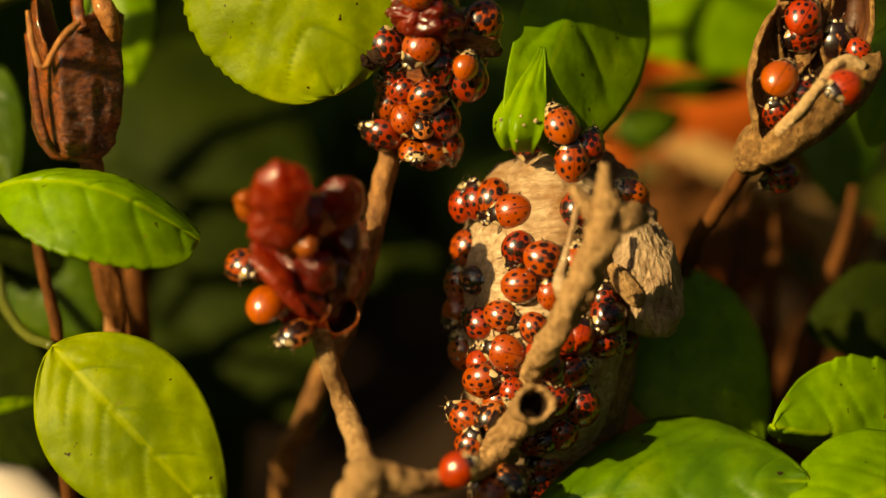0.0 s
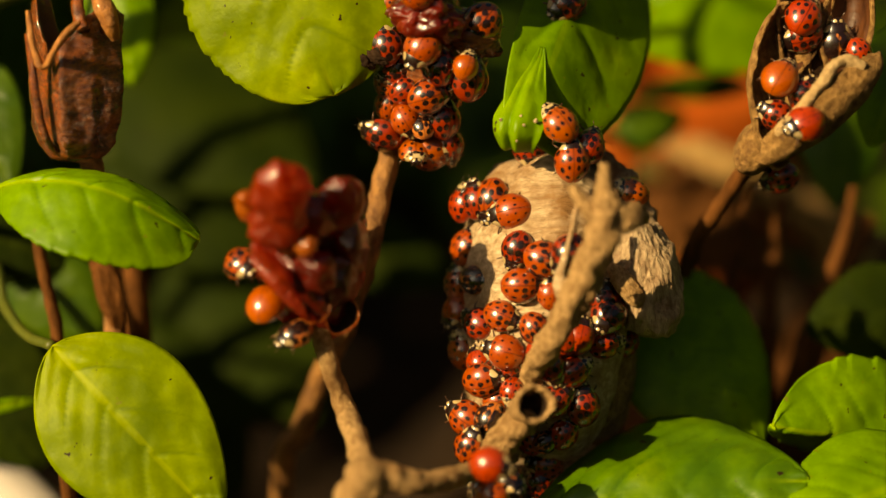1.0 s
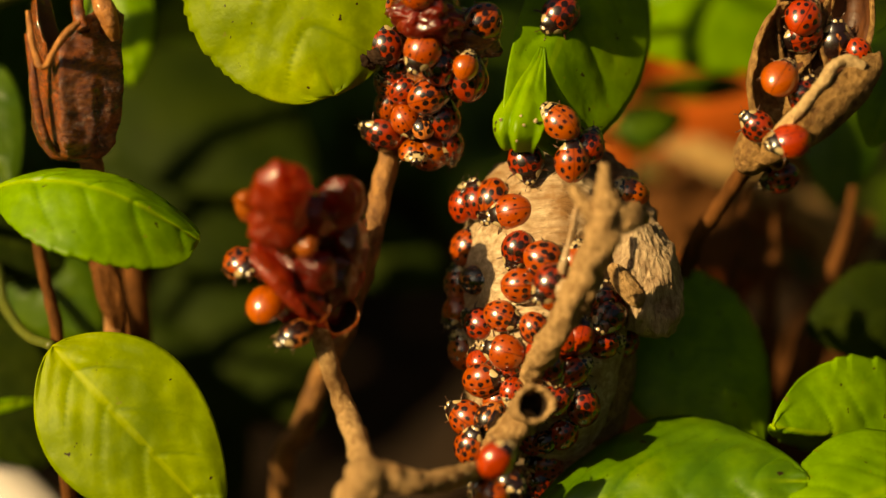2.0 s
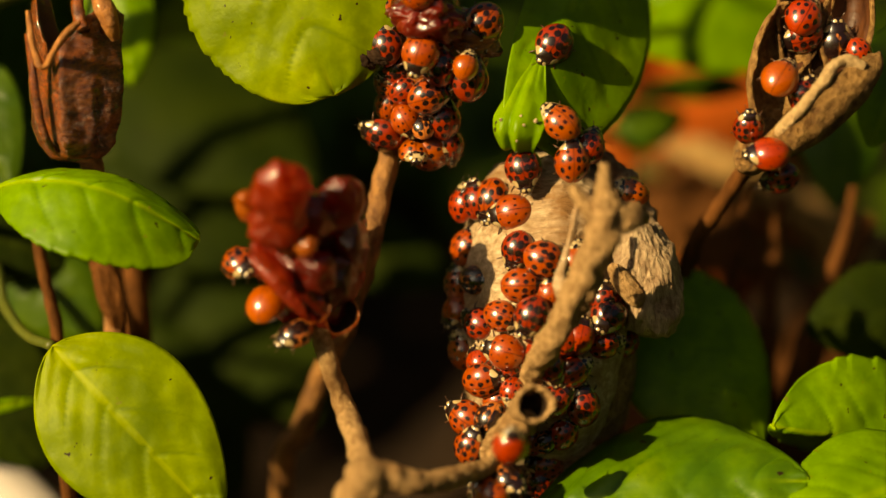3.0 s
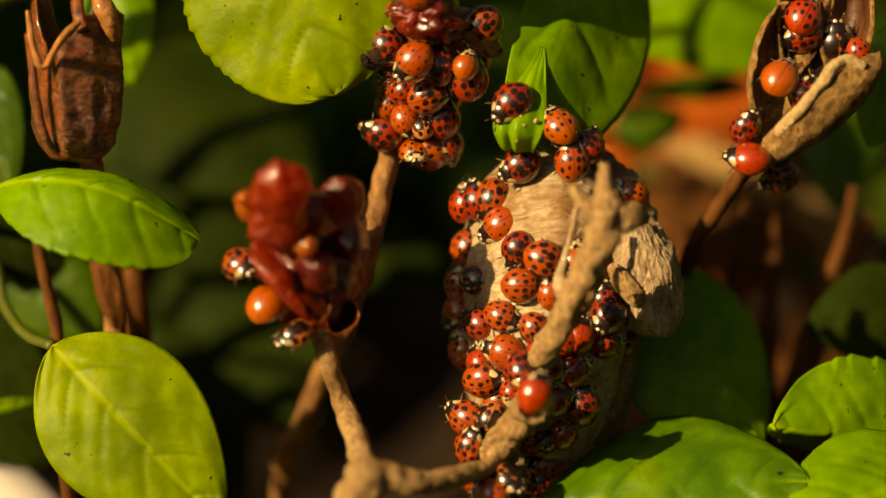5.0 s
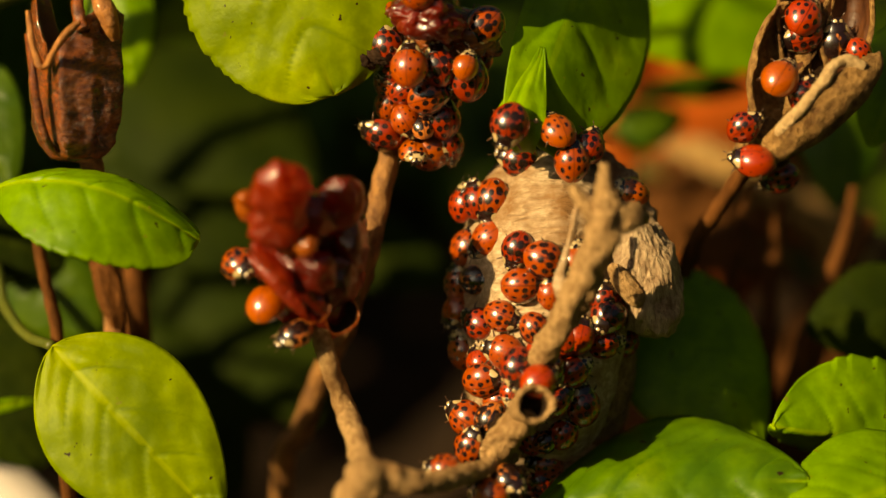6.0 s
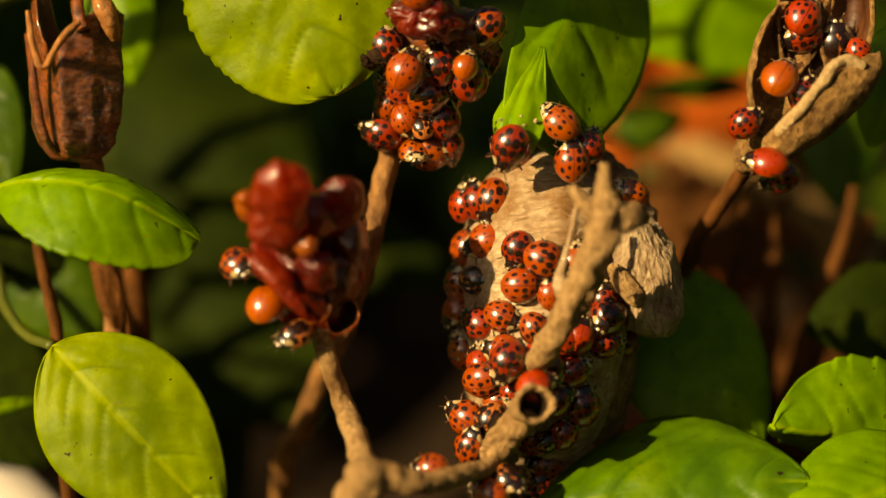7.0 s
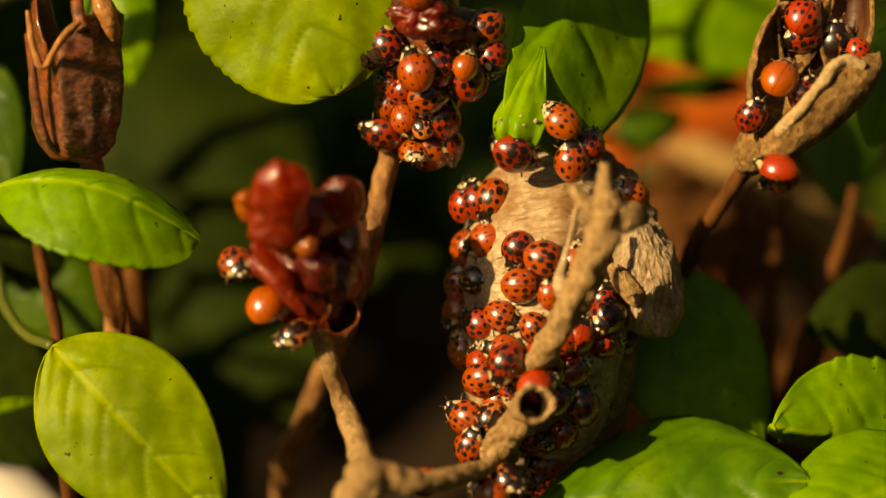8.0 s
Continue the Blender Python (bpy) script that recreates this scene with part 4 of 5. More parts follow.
def wing_case(hand, spot, seed):
    """Half of the domed back with a flared rim; spots are kept as signed distances on the unit ball."""
    rnd = random.Random(seed)
    centres = []
    for a, b in SPOTS:
        a, b = a + rnd.uniform(-0.05, 0.05), b + (rnd.uniform(-0.04, 0.04) if b else 0)
        c = Vector((a, b, math.sqrt(max(0.0, 1 - a * a - b * b)))).normalized()
        centres.append((c, spot * rnd.uniform(0.72, 1.22) if spot > 0 else -1))
    verts, marks, nu, nv = [], [], 34, 24
    for i in range(nu):
        th = math.pi * (0.012 + 0.976 * i / (nu - 1))
        for j in range(nv):
            ph = (j / (nv - 1)) * math.pi / 2 * 1.12 + 0.008
            e = Vector((math.cos(th), math.sin(th) * math.sin(ph), math.sin(th) * math.cos(ph)))
            # blunt shoulders in front, a drawn-out tail and a turned-up margin
            tail = 1 - 0.13 * max(0, -e.x) ** 2
            rim = tail * (1 + 0.05 * max(0, math.sin(ph)) ** 14)
            verts.append(mm((e.x * LONG * (0.93 if e.x > 0 else 1.0) - 0.3, hand * (e.y * WIDE * rim + 0.012), e.z * HIGH * tail + 0.35)))
            seam = e.y - 0.011
            ragged = 0.04 * noise.noise(e * 6 + Vector((seed, hand, 0))) + 0.022 * noise.noise(e * 15 + Vector((seed, 0, hand)))
            marks.append(min(min((e - c).length - r for c, r in centres) + ragged, seam))
    faces = grid_faces(nu, nv)
    if hand < 0:
        faces = [tuple(reversed(f)) for f in faces]
    return mesh_of("wing_case", verts, [tuple(reversed(f)) for f in faces], {"mark": marks})


def egg(name, centre, half, nu=14, nv=20, pattern=None):
    verts, marks = [], []
    for i in range(nu):
        th = math.pi * i / (nu - 1)
        for j in range(nv):
            ph = 2 * math.pi * j / nv
            e = Vector((math.cos(th), math.sin(th) * math.cos(ph), math.sin(th) * math.sin(ph)))
            verts.append(mm((centre[0] + half[0] * e.x, centre[1] + half[1] * e.y, centre[2] + half[2] * e.z)))
            marks.append(pattern(e) if pattern else 1.0)
    return mesh_of(name, verts, grid_faces(nu, nv, True), {"mark": marks})


def shield_plate(pattern):
    """The low saddle-shaped plate behind the head: wide at the back, hollowed out for the head in front."""
    verts, marks, nu, nv = [], [], 16, 33
    for layer in (0, 1):
        for i in range(nu):
            u = i / (nu - 1)
            for j in range(nv):
                v = -1 + 2 * j / (nv - 1)
                x = 1.75 + u * (1.35 + 0.45 * v * v * (1 - abs(v)) * 3 - 0.25 * abs(v) ** 6) - 0.35 * v * v
                y = v * (2.12 - 0.62 * u ** 1.6)
                z = 0.32 + math.sqrt(max(0, 1 - 0.97 * v * v)) * (1.60 - 0.62 * u ** 1.4 - 0.25 * u ** 6) - layer * 0.22
                verts.append(mm((x, y, z)))
                marks.append(pattern(u, v))
    n = nu * nv
    faces = [tuple(reversed(f)) for f in grid_faces(nu, nv)] + [tuple(n + k for k in f) for f in grid_faces(nu, nv)]
    ring = [j for j in range(nv)] + [i * nv + nv - 1 for i in range(1, nu)] + [(nu - 1) * nv + j for j in range(nv - 2, -1, -1)] + [i * nv for i in range(nu - 2, 0, -1)]
    for a, b in zip(ring, ring[1:] + ring[:1]):
        faces.append((a, b, n + b, n + a))
    return mesh_of("shield", verts, faces, {"mark": marks})


def dark_plate(u, v):
    """Black plate with a pale cheek on each side, nicked in the middle."""
    cheek = math.hypot((u - 0.48) * 0.95, (abs(v) - 0.78) * 1.5) - 0.34
    nick = math.hypot((u - 0.98) * 1.3, v * 1.2) - 0.10
    return -min(cheek, nick)


def m_plate(u, v):
    """Pale plate with a broken black M."""
    legs = math.hypot((u - 0.35) * 0.5, abs(v) - 0.40 - 0.10 * (1 - u)) - 0.18
    vee = math.hypot(u - 0.30, abs(v) - 0.10) - 0.20
    return min(legs, vee, math.hypot(u - 0.55, abs(v) - 0.78) - 0.10)


def face_marks(e):
    """Two pale dots on the black head."""
    return 0.30 - math.hypot(e.x - 0.45, (abs(e.y) - 0.42) * 1.1) if e.z > 0 else -0.3


def limb(side, x, reach, sweep):
    rows = [((x, side * 1.3, 0.35), 0.17), ((x + sweep * 0.5, side * (1.3 + reach * 0.6), 0.5), 0.15),
            ((x + sweep, side * (1.3 + reach), 0.15), 0.11), ((x + sweep * 1.2, side * (1.45 + reach), -0.35), 0.06)]
    return tube("leg", rows, 7, 9, rough=0.02)


KINDS = {
    "orange_spotted": (ORANGE, 0.15, dark_plate, "orange ladybird with black spots"),
    "orange_fine": (ORANGE, 0.085, dark_plate, "orange ladybird with faint spots"),
    "orange_plain": (AMBER, 0.045, m_plate, "plain amber-orange ladybird"),
    "amber_spotted": (AMBER, 0.125, m_plate, "amber ladybird with small spots"),
    "red_spotted": (RED, 0.165, dark_plate, "red ladybird with black spots"),
    "red_bold": (RED, 0.225, dark_plate, "dark red ladybird with large spots"),
    "orange_bold": (ORANGE, 0.20, dark_plate, "orange ladybird with bold spots"),
    "brick_spotted": (CRIMSON, 0.15, m_plate, "brick red ladybird with black spots"),
    "red_plain": (CRIMSON, 0.075, dark_plate, "bright red nearly spotless ladybird"),
    "netted": (PALE, 0.27, dark_plate, "pale orange ladybird netted with black"),
}
FIRST = {}


def ladybird(kind, m, size, where="on the dry seed pod"):
    paint, spot, plate, label = KINDS[kind]
    if kind in FIRST:
        ob = copy_thing(FIRST[kind], m)
    else:
        ob = FIRST[kind] = thing("ladybird", None, label, "ladybird", "ladybird swarm")
        part("wing_case", wing_case(1, spot, len(FIRST)), paint, ob)
        part("wing_case", wing_case(-1, spot, len(FIRST) + 50), paint, ob)
        part("belly", egg("belly", (-0.25, 0, 0.3), (2.9, 2.45, 0.55)), BLACK, ob)
        part("shield", shield_plate(plate), CREAM, ob, "cream and black shield behind the head")
        head = part("head", egg("head", (3.0, 0, 0.62), (0.78, 1.0, 0.62), 16, 24, face_marks), CREAM, ob)
        for s in (-1, 1):
            part("eye", egg("eye", (3.25, s * 0.80, 0.72), (0.25, 0.2, 0.24), 8, 12), BLACK, head)
            part("antenna", tube("antenna", [((3.55, s * 0.45, 0.5), 0.05), ((4.1, s * 0.75, 0.6), 0.05), ((4.45, s * 0.95, 0.5), 0.09)], 6, 8), LEG, head)
        for x, sweep in ((1.7, 0.7), (0.3, 0.0), (-1.2, -0.7)):
            for s in (-1, 1):
                part("leg", limb(s, x, 1.35, sweep), LEG, ob)
    ob.matrix_basis = m @ Matrix.Diagonal((size, size, size, 1))
    ob["label"] = label + " " + where
    return ob


# the swarm on the pod
ladybird("orange_bold", pm(7.67, 9.08, 163.78, 6, 57, -113), 1.08)
ladybird("brick_spotted", pm(3.40, 10.90, 162.69, -27, -66, 65), 0.91)
ladybird("red_spotted", pm(5.31, 10.05, 163.66, -37, -55, 99), 0.94)
ladybird("orange_spotted", pm(4.09, 10.06, 155.65, 14, -53, 30), 1.01)
ladybird("netted", pm(5.36, 4.13, 152.57, 47, -13, -27), 0.88)
ladybird("orange_spotted", pm(2.69, 8.25, 149.98, -53, -59, 100), 0.95)
ladybird("orange_fine", pm(2.23, 5.54, 146.14, 15, 45, -122), 0.89)
ladybird("red_spotted", pm(5.49, -0.69, 147.57, -59, -11, 132), 0.90)
ladybird("amber_spotted", pm(3.24, 1.93, 141.46, -71, -63, 118), 0.95)
ladybird("orange_spotted", pm(9.14, -4.26, 150.53, 48, 13, -24), 0.89)
ladybird("red_bold", pm(11.35, 0.22, 159.65, -28, 61, -133), 0.91)
ladybird("orange_bold", pm(15.64, -2.45, 159.18, 56, 24, -9), 1.07)
ladybird("orange_spotted", pm(12.15, -3.23, 155.39, 64, -0, 0), 0.99)
ladybird("orange_plain", pm(20.15, -1.15, 158.62, 32, -60, 71), 0.91)
ladybird("orange_fine", pm(16.39, -4.32, 154.72, 10, -64, 90), 0.80)
ladybird("orange_bold", pm(14.04, -7.31, 149.91, 48, 49, -40), 0.85)
ladybird("orange_fine", pm(9.22, -7.38, 146.24, -59, -8, 164), 0.97)
ladybird("red_plain", pm(5.59, -4.22, 142.67, -50, -38, 111), 0.76)
ladybird("orange_spotted", pm(6.52, -6.89, 141.13, 96, -17, -23), 1.06)
ladybird("brick_spotted", pm(10.49, -10.53, 140.84, -10, 43, -105), 0.69)
ladybird("orange_spotted", pm(3.54, -9.87, 136.14, -65, -19, 144), 1.00)
ladybird("netted", pm(7.14, -12.53, 136.94, -28, 49, -131), 0.91)
ladybird("orange_bold", pm(4.25, -14.95, 134.34, 34, -69, 23), 0.91)
ladybird("red_spotted", pm(17.27, -10.36, 139.54, 65, -34, 25), 0.88)
ladybird("red_spotted", pm(21.37, -8.75, 137.77, 6, -71, 110), 1.00)
ladybird("netted", pm(15.81, -10.91, 132.41, 62, -23, 23), 0.64)
ladybird("orange_spotted", pm(15.81, -7.53, 126.03, -59, -16, -173), 0.91)
ladybird("netted", pm(9.85, -20.65, 131.44, 14, 13, -52), 0.90)
ladybird("orange_fine", pm(6.90, -22.01, 130.11, -53, -17, 150), 0.95)
ladybird("red_bold", pm(25.20, -3.59, 150.30, -31, 27, -122), 1.03)
ladybird("red_spotted", pm(24.78, -1.71, 152.27, 29, -73, 75), 0.92)
ladybird("red_plain", pm(20.70, -6.33, 148.46, 32, -59, 60), 0.88)
ladybird("brick_spotted", pm(24.93, -4.28, 146.01, 80, -7, 16), 0.86)
ladybird("red_spotted", pm(28.90, 2.62, 142.69, 77, -50, 55), 0.80)
ladybird("amber_spotted", pm(29.30, 10.70, 164.58, -25, -22, -178), 0.88)
ladybird("brick_spotted", pm(18.32, -6.91, 148.56, -15, -63, 112), 0.83)
ladybird("red_spotted", pm(16.41, -9.24, 144.44, 42, 61, -44), 0.85)
ladybird("brick_spotted", pm(19.88, -8.31, 143.44, 67, -24, 20), 0.89)
ladybird("brick_spotted", pm(14.66, -7.95, 146.67, 20, -62, 68), 0.77)
ladybird("brick_spotted", pm(13.27, -10.23, 136.93, 63, -18, 9), 0.83)
ladybird("red_spotted", pm(10.40, -6.89, 143.52, 52, 47, -47), 0.83)
ladybird("orange_spotted", pm(8.76, -7.54, 137.77, 64, -13, -5), 0.78)
ladybird("brick_spotted", pm(13.43, -9.18, 131.92, -46, -51, 143), 0.81)
ladybird("red_bold", pm(14.94, -8.52, 123.84, -15, -63, 112), 0.85)
ladybird("brick_spotted", pm(18.58, -9.98, 133.54, 58, -50, 41), 0.84)
ladybird("red_spotted", pm(22.30, 8.06, 173.58, 43, -34, 68), 0.92)
ladybird("orange_spotted", pm(19.56, 5.22, 172.42, 1, -69, 94), 0.99)

TALL = "on the tall seed head"
ladybird("red_bold", pm(-8.81, 16.38, 186.99, -45, -56, 113), 1.01, TALL)
ladybird("orange_spotted", pm(-7.88, 17.40, 180.04, 69, 26, -36), 0.94, TALL)
ladybird("orange_spotted", pm(-8.42, 16.87, 177.18, -6, -66, 69), 0.82, TALL)
ladybird("orange_bold", pm(-2.11, 12.04, 180.23, 73, -16, 10), 1.00, TALL)
ladybird("orange_fine", pm(-5.70, 12.96, 175.63, 48, 49, -40), 0.82, TALL)
ladybird("netted", pm(-3.19, 12.30, 174.99, -8, -33, 104), 0.70, TALL)
ladybird("amber_spotted", pm(-4.29, 12.27, 170.23, 0, 6, -86), 0.94, TALL)
ladybird("amber_spotted", pm(-1.80, 13.83, 170.26, 119, -6, -0), 1.11, TALL)
ladybird("red_bold", pm(-9.60, 14.91, 172.95, 72, -154, -12), 1.02, TALL)
ladybird("orange_plain", pm(3.42, 9.94, 185.92, 38, -50, 62), 0.71, TALL)
ladybird("red_spotted", pm(3.91, 12.92, 182.95, 30, -68, 84), 1.11, TALL)
ladybird("orange_bold", pm(3.29, 18.58, 189.48, 58, -13, 8), 0.975, TALL)
ladybird("orange_fine", pm(-4.16, 11.50, 196.89, -63, -18, 171), 0.90, TALL)
ladybird("red_bold", pm(-7.41, 17.05, 182.71, -60, 31, -174), 0.90, TALL)
ladybird("red_bold", pm(-0.68, 12.69, 185.06, -15, -63, 112), 1.00, TALL)
ladybird("red_spotted", pm(-0.12, 13.75, 175.90, 17, -77, 102), 1.02, TALL)
ladybird("red_bold", pm(-6.92, 16.17, 173.64, 36, -59, 28), 0.86, TALL)
ladybird("red_spotted", pm(0.84, 14.24, 170.82, 28, 83, -28), 0.88, TALL)
ladybird("red_spotted", pm(-5.68, 15.08, 180.08, 60, -29, 10), 0.82, TALL)

FLOWER = "on the withered flower"
ladybird("orange_plain", pm(-26.08, -10.87, 156.17, -6, -27, 77), 1.08, FLOWER)
ladybird("netted", pm(-22.09, -12.92, 151.80, -6, 14, -137), 0.94, FLOWER)
ladybird("red_spotted", pm(-13.71, -1.92, 164.94, -12, 67, -70), 0.85, FLOWER)

POD = "in the split seed pod"
ladybird("brick_spotted", pm(55.57, 18.81, 190.62, 30, -30, 58), 1.05, POD)
ladybird("red_spotted", pm(55.52, 18.63, 187.50, -87, 18, -179), 0.96, POD)
ladybird("orange_plain", pm(50.81, 8.24, 184.46, 24, -26, 55), 1.03, POD)
ladybird("netted", pm(61.01, 19.41, 186.21, 0, -81, 90), 1.09, POD)
ladybird("red_bold", pm(54.49, 8.35, 182.19, 58, -51, 38), 0.84, POD)
ladybird("brick_spotted", pm(64.08, 15.90, 185.66, 37, 58, -29), 0.76, POD)
ladybird("red_spotted", pm(53.09, 14.59, 165.52, -94, 17, 179), 0.98, POD)

# crumbs of dry debris caught on the lobed leaf tip
for spot, big in (((8.80, 6.47, 178.52), 0.30), ((11.76, 5.90, 179.40), 0.25), ((12.16, 4.84, 178.36), 0.28), ((13.96, 5.42, 178.86), 0.34), ((11.06, 3.89, 176.18), 0.22)):
    crumb = part("plant_crumb", lump("plant_crumb", spot, [(0, 0, big), (big * 0.9, 0, 0), (0, big * 0.7, 0)], 12, 16, 0.5, 1.4), WOOD)
    tagged(crumb, "tiny pale crumb of dry plant debris on the leaf tip", "debris", "crumbs on the leaf tip")

# ladybirds that walk in the clip
on_leaf = ladybird("red_bold", pm(18.82, 28.03, 194.69, -45, 39, -134), 1.07, "walking down the folded leaf")
under_leaf = ladybird("red_bold", pm(13.52, 15.24, 170.91, 17, 52, -75), 1.03, "creeping out under the leaf tip")
at_tip = ladybird("amber_spotted", pm(17.71, 7.03, 177.46, -11, -38, 122), 1.02, "at the tip of the folded leaf")
on_husk = ladybird("orange_fine", pm(10.41, 5.32, 163.68, -55, 15, 176), 1.03, "walking over the dry seed pod")
on_twig = ladybird("red_bold", pm(20.34, 3.68, 164.25, 57, 66, -93), 1.00, "climbing along the dry twig")
low_walker = ladybird("red_plain", pm(2.46, -28.53, 138.71, 55, -32, -2), 0.94, "climbing the dry twig")
behind_walker = ladybird("orange_spotted", pm(6.49, -20.08, 129.78, -34, -8, 152), 0.82, "walking along the lower twig")
pod_walker = ladybird("red_plain", pm(59.50, 4.21, 184.34, -41, 6, -145), 1.03, "walking along the pod rim")
pod_inner = ladybird("red_spotted", pm(51.04, 9.29, 178.62, 78, -110, 7), 0.86, "stirring in the split seed pod")
head_climber = ladybird("orange_fine", pm(-3.42, 11.03, 188.14, -31, 45, -140), 1.04, "climbing on the tall seed head")
head_side = ladybird("orange_bold", pm(5.84, 16.70, 190.42, -47, 41, -137), 1.11, "edging the tall seed head")
head_left = ladybird("amber_spotted", pm(-7.72, 21.12, 194.72, 24, 56, -74), 1.01, "edging the tall seed head")
head_right = ladybird("red_spotted", pm(4.26, 24.43, 181.10, -50, 56, -91), 0.98, "coming round the tall seed head")
fidget = ladybird("orange_bold", pm(-29.33, -8.37, 161.04, 26, 4, -53), 1.00, "clinging to the withered flower")


def step_legs(bug, spans):
    """Swing the six legs to and fro in tripods while the bug walks."""
    legs = [o for o in bug.children if o.name.split(".")[0] == "leg"]
    for k, leg_part in enumerate(legs):
        rows = []
        for i in range(0, 81):
            t = i / 10
            going = any(a <= t <= b for a, b in spans)
            swing = 11 * math.sin(2 * math.pi * 2.4 * t + math.pi * ((k // 2 + k) % 2)) if going else 0
            rows.append((t, pose(0, 0, 0, 0, 0, swing)))
        walk(leg_part, rows)


def motions():
    walk(on_leaf, [
        (0.0, pm(18.82, 28.03, 194.69, -45, 39, -134)), (0.5, pm(18.88, 25.65, 192.28, -50, 31, -142)), (1.0, pm(19.13, 23.61, 190.97, -52, 27, -146)), (1.5, pm(18.02, 22.61, 190.94, -52, 27, -146)),
        (1.7, pm(18.00, 22.02, 190.76, -51, 29, -145)), (2.8, pm(17.56, 17.59, 187.12, -47, 37, -137)), (3.2, pm(16.07, 16.45, 186.06, -45, 39, -134)), (3.6, pm(15.11, 14.93, 184.67, -42, 42, -129)),
        (4.0, pm(13.74, 12.94, 182.56, -40, 44, -128)), (4.4, pm(12.11, 11.15, 181.80, -43, 41, -139)), (4.7, pm(10.82, 9.81, 180.90, -49, 27, -158)), (5.2, pm(10.36, 7.40, 180.28, -35, 44, -135)),
        (5.8, pm(10.26, 5.36, 179.23, -17, 52, -117)), (6.2, pm(9.80, 4.11, 177.17, -32, 59, -131)), (6.6, pm(9.74, 3.58, 175.76, 122, 121, 20)), (7.0, pm(10.08, 3.88, 175.18, 121, 111, 25)),
        (7.5, pm(10.60, 4.57, 174.29, 74, 68, -15)), (8.0, pm(11.07, 5.25, 173.49, 89, 28, 4))])
    step_legs(on_leaf, [(0, 6.6)])
    walk(under_leaf, [
        (0.0, pm(13.52, 15.24, 170.91, 17, 52, -75)), (0.8, pm(13.78, 15.09, 170.59, 17, 52, -75)), (1.2, pm(13.76, 14.28, 169.97, 17, 52, -75)), (1.7, pm(13.26, 10.73, 170.54, 17, 52, -75)),
        (2.8, pm(12.40, 6.81, 170.25, 15, 53, -78)), (3.6, pm(12.17, 6.11, 170.32, 7, 56, -88)), (4.0, pm(11.81, 6.05, 170.05, -20, 57, -119)), (4.4, pm(11.90, 6.39, 170.32, -38, 50, -141)),
        (4.7, pm(11.87, 7.26, 170.28, -48, 39, -156)), (5.8, pm(11.89, 12.53, 169.18, -59, -6, 171)), (6.2, pm(11.27, 13.67, 169.20, -56, -23, 159)), (6.6, pm(10.54, 14.92, 169.48, -53, -31, 153)),
        (8.0, pm(10.58, 16.05, 169.58, -53, -31, 153))])
    step_legs(under_leaf, [(1, 3), (3.6, 6.6)])
    walk(at_tip, [
        (0.0, pm(17.71, 7.03, 177.46, -11, -38, 122)), (0.8, pm(17.50, 7.05, 177.52, -17, -36, 132)), (1.5, pm(17.60, 7.15, 177.89, -26, -31, 147)), (3.5, pm(17.77, 7.10, 177.82, -26, -31, 147)),
        (4.5, pm(17.89, 7.06, 177.68, -22, -34, 140)), (5.8, pm(17.16, 6.56, 176.54, -4, -24, 117)), (6.2, pm(17.22, 6.61, 176.66, -6, -26, 121)), (6.6, pm(17.32, 7.00, 177.45, -17, -33, 134)),
        (7.0, pm(17.61, 7.12, 177.82, -25, -32, 145)), (8.0, pm(17.86, 7.17, 177.98, -25, -32, 145))])
    walk(on_husk, [
        (0.0, pm(10.41, 5.32, 163.68, -55, 15, 176)), (3.6, pm(10.49, 5.24, 163.52, -55, 15, 176)), (4.0, pm(10.49, 5.21, 163.42, -56, 7, 170)), (4.4, pm(10.06, 5.41, 162.87, -55, 17, 173)),
        (4.7, pm(9.57, 5.38, 162.11, -52, 29, -177)), (5.2, pm(8.29, 5.51, 160.67, -49, 34, -175)), (5.8, pm(7.20, 5.81, 158.94, -46, 41, -174)), (6.2, pm(7.10, 5.84, 158.34, -45, 43, -176)),
        (6.6, pm(6.63, 6.02, 158.15, -53, 31, 172)), (8.0, pm(6.71, 6.11, 158.33, -54, 27, 169))])
    step_legs(on_husk, [(4, 6.6)])
    walk(on_twig, [
        (0.0, pm(20.34, 3.68, 164.25, 57, 66, -93)), (0.3, pm(20.20, 2.58, 164.00, 49, 68, -97)), (0.6, pm(19.70, 0.28, 163.26, 14, 65, -119)), (1.0, pm(18.70, -6.22, 162.00, -24, 52, -143)),
        (1.5, pm(17.16, -8.94, 160.77, -37, 44, -149)), (1.7, pm(16.70, -9.29, 160.01, -37, 43, -148)), (2.3, pm(15.18, -8.61, 156.74, -36, 43, -143)), (2.8, pm(13.96, -7.87, 153.68, -32, 46, -138)),
        (3.2, pm(12.65, -9.02, 151.32, -29, 54, -130)), (3.6, pm(11.36, -9.99, 148.37, -20, 57, -119)), (4.0, pm(10.71, -10.52, 147.39, 12, 58, -81)), (4.4, pm(11.24, -12.40, 145.50, 13, 37, -69)),
        (4.7, pm(11.72, -12.53, 145.47, 8, 33, -76)), (5.2, pm(12.02, -12.46, 145.62, 4, 34, -83)), (5.8, pm(11.58, -12.15, 145.75, 3, 49, -92)), (6.2, pm(10.80, -11.82, 145.97, -3, 54, -100)),
        (6.6, pm(10.00, -10.94, 146.58, -20, 57, -119)), (7.0, pm(9.65, -11.05, 146.35, -24, 56, -124)), (8.0, pm(9.28, -11.20, 146.06, -29, 54, -130))])
    step_legs(on_twig, [(0.2, 4.4), (5.8, 7)])
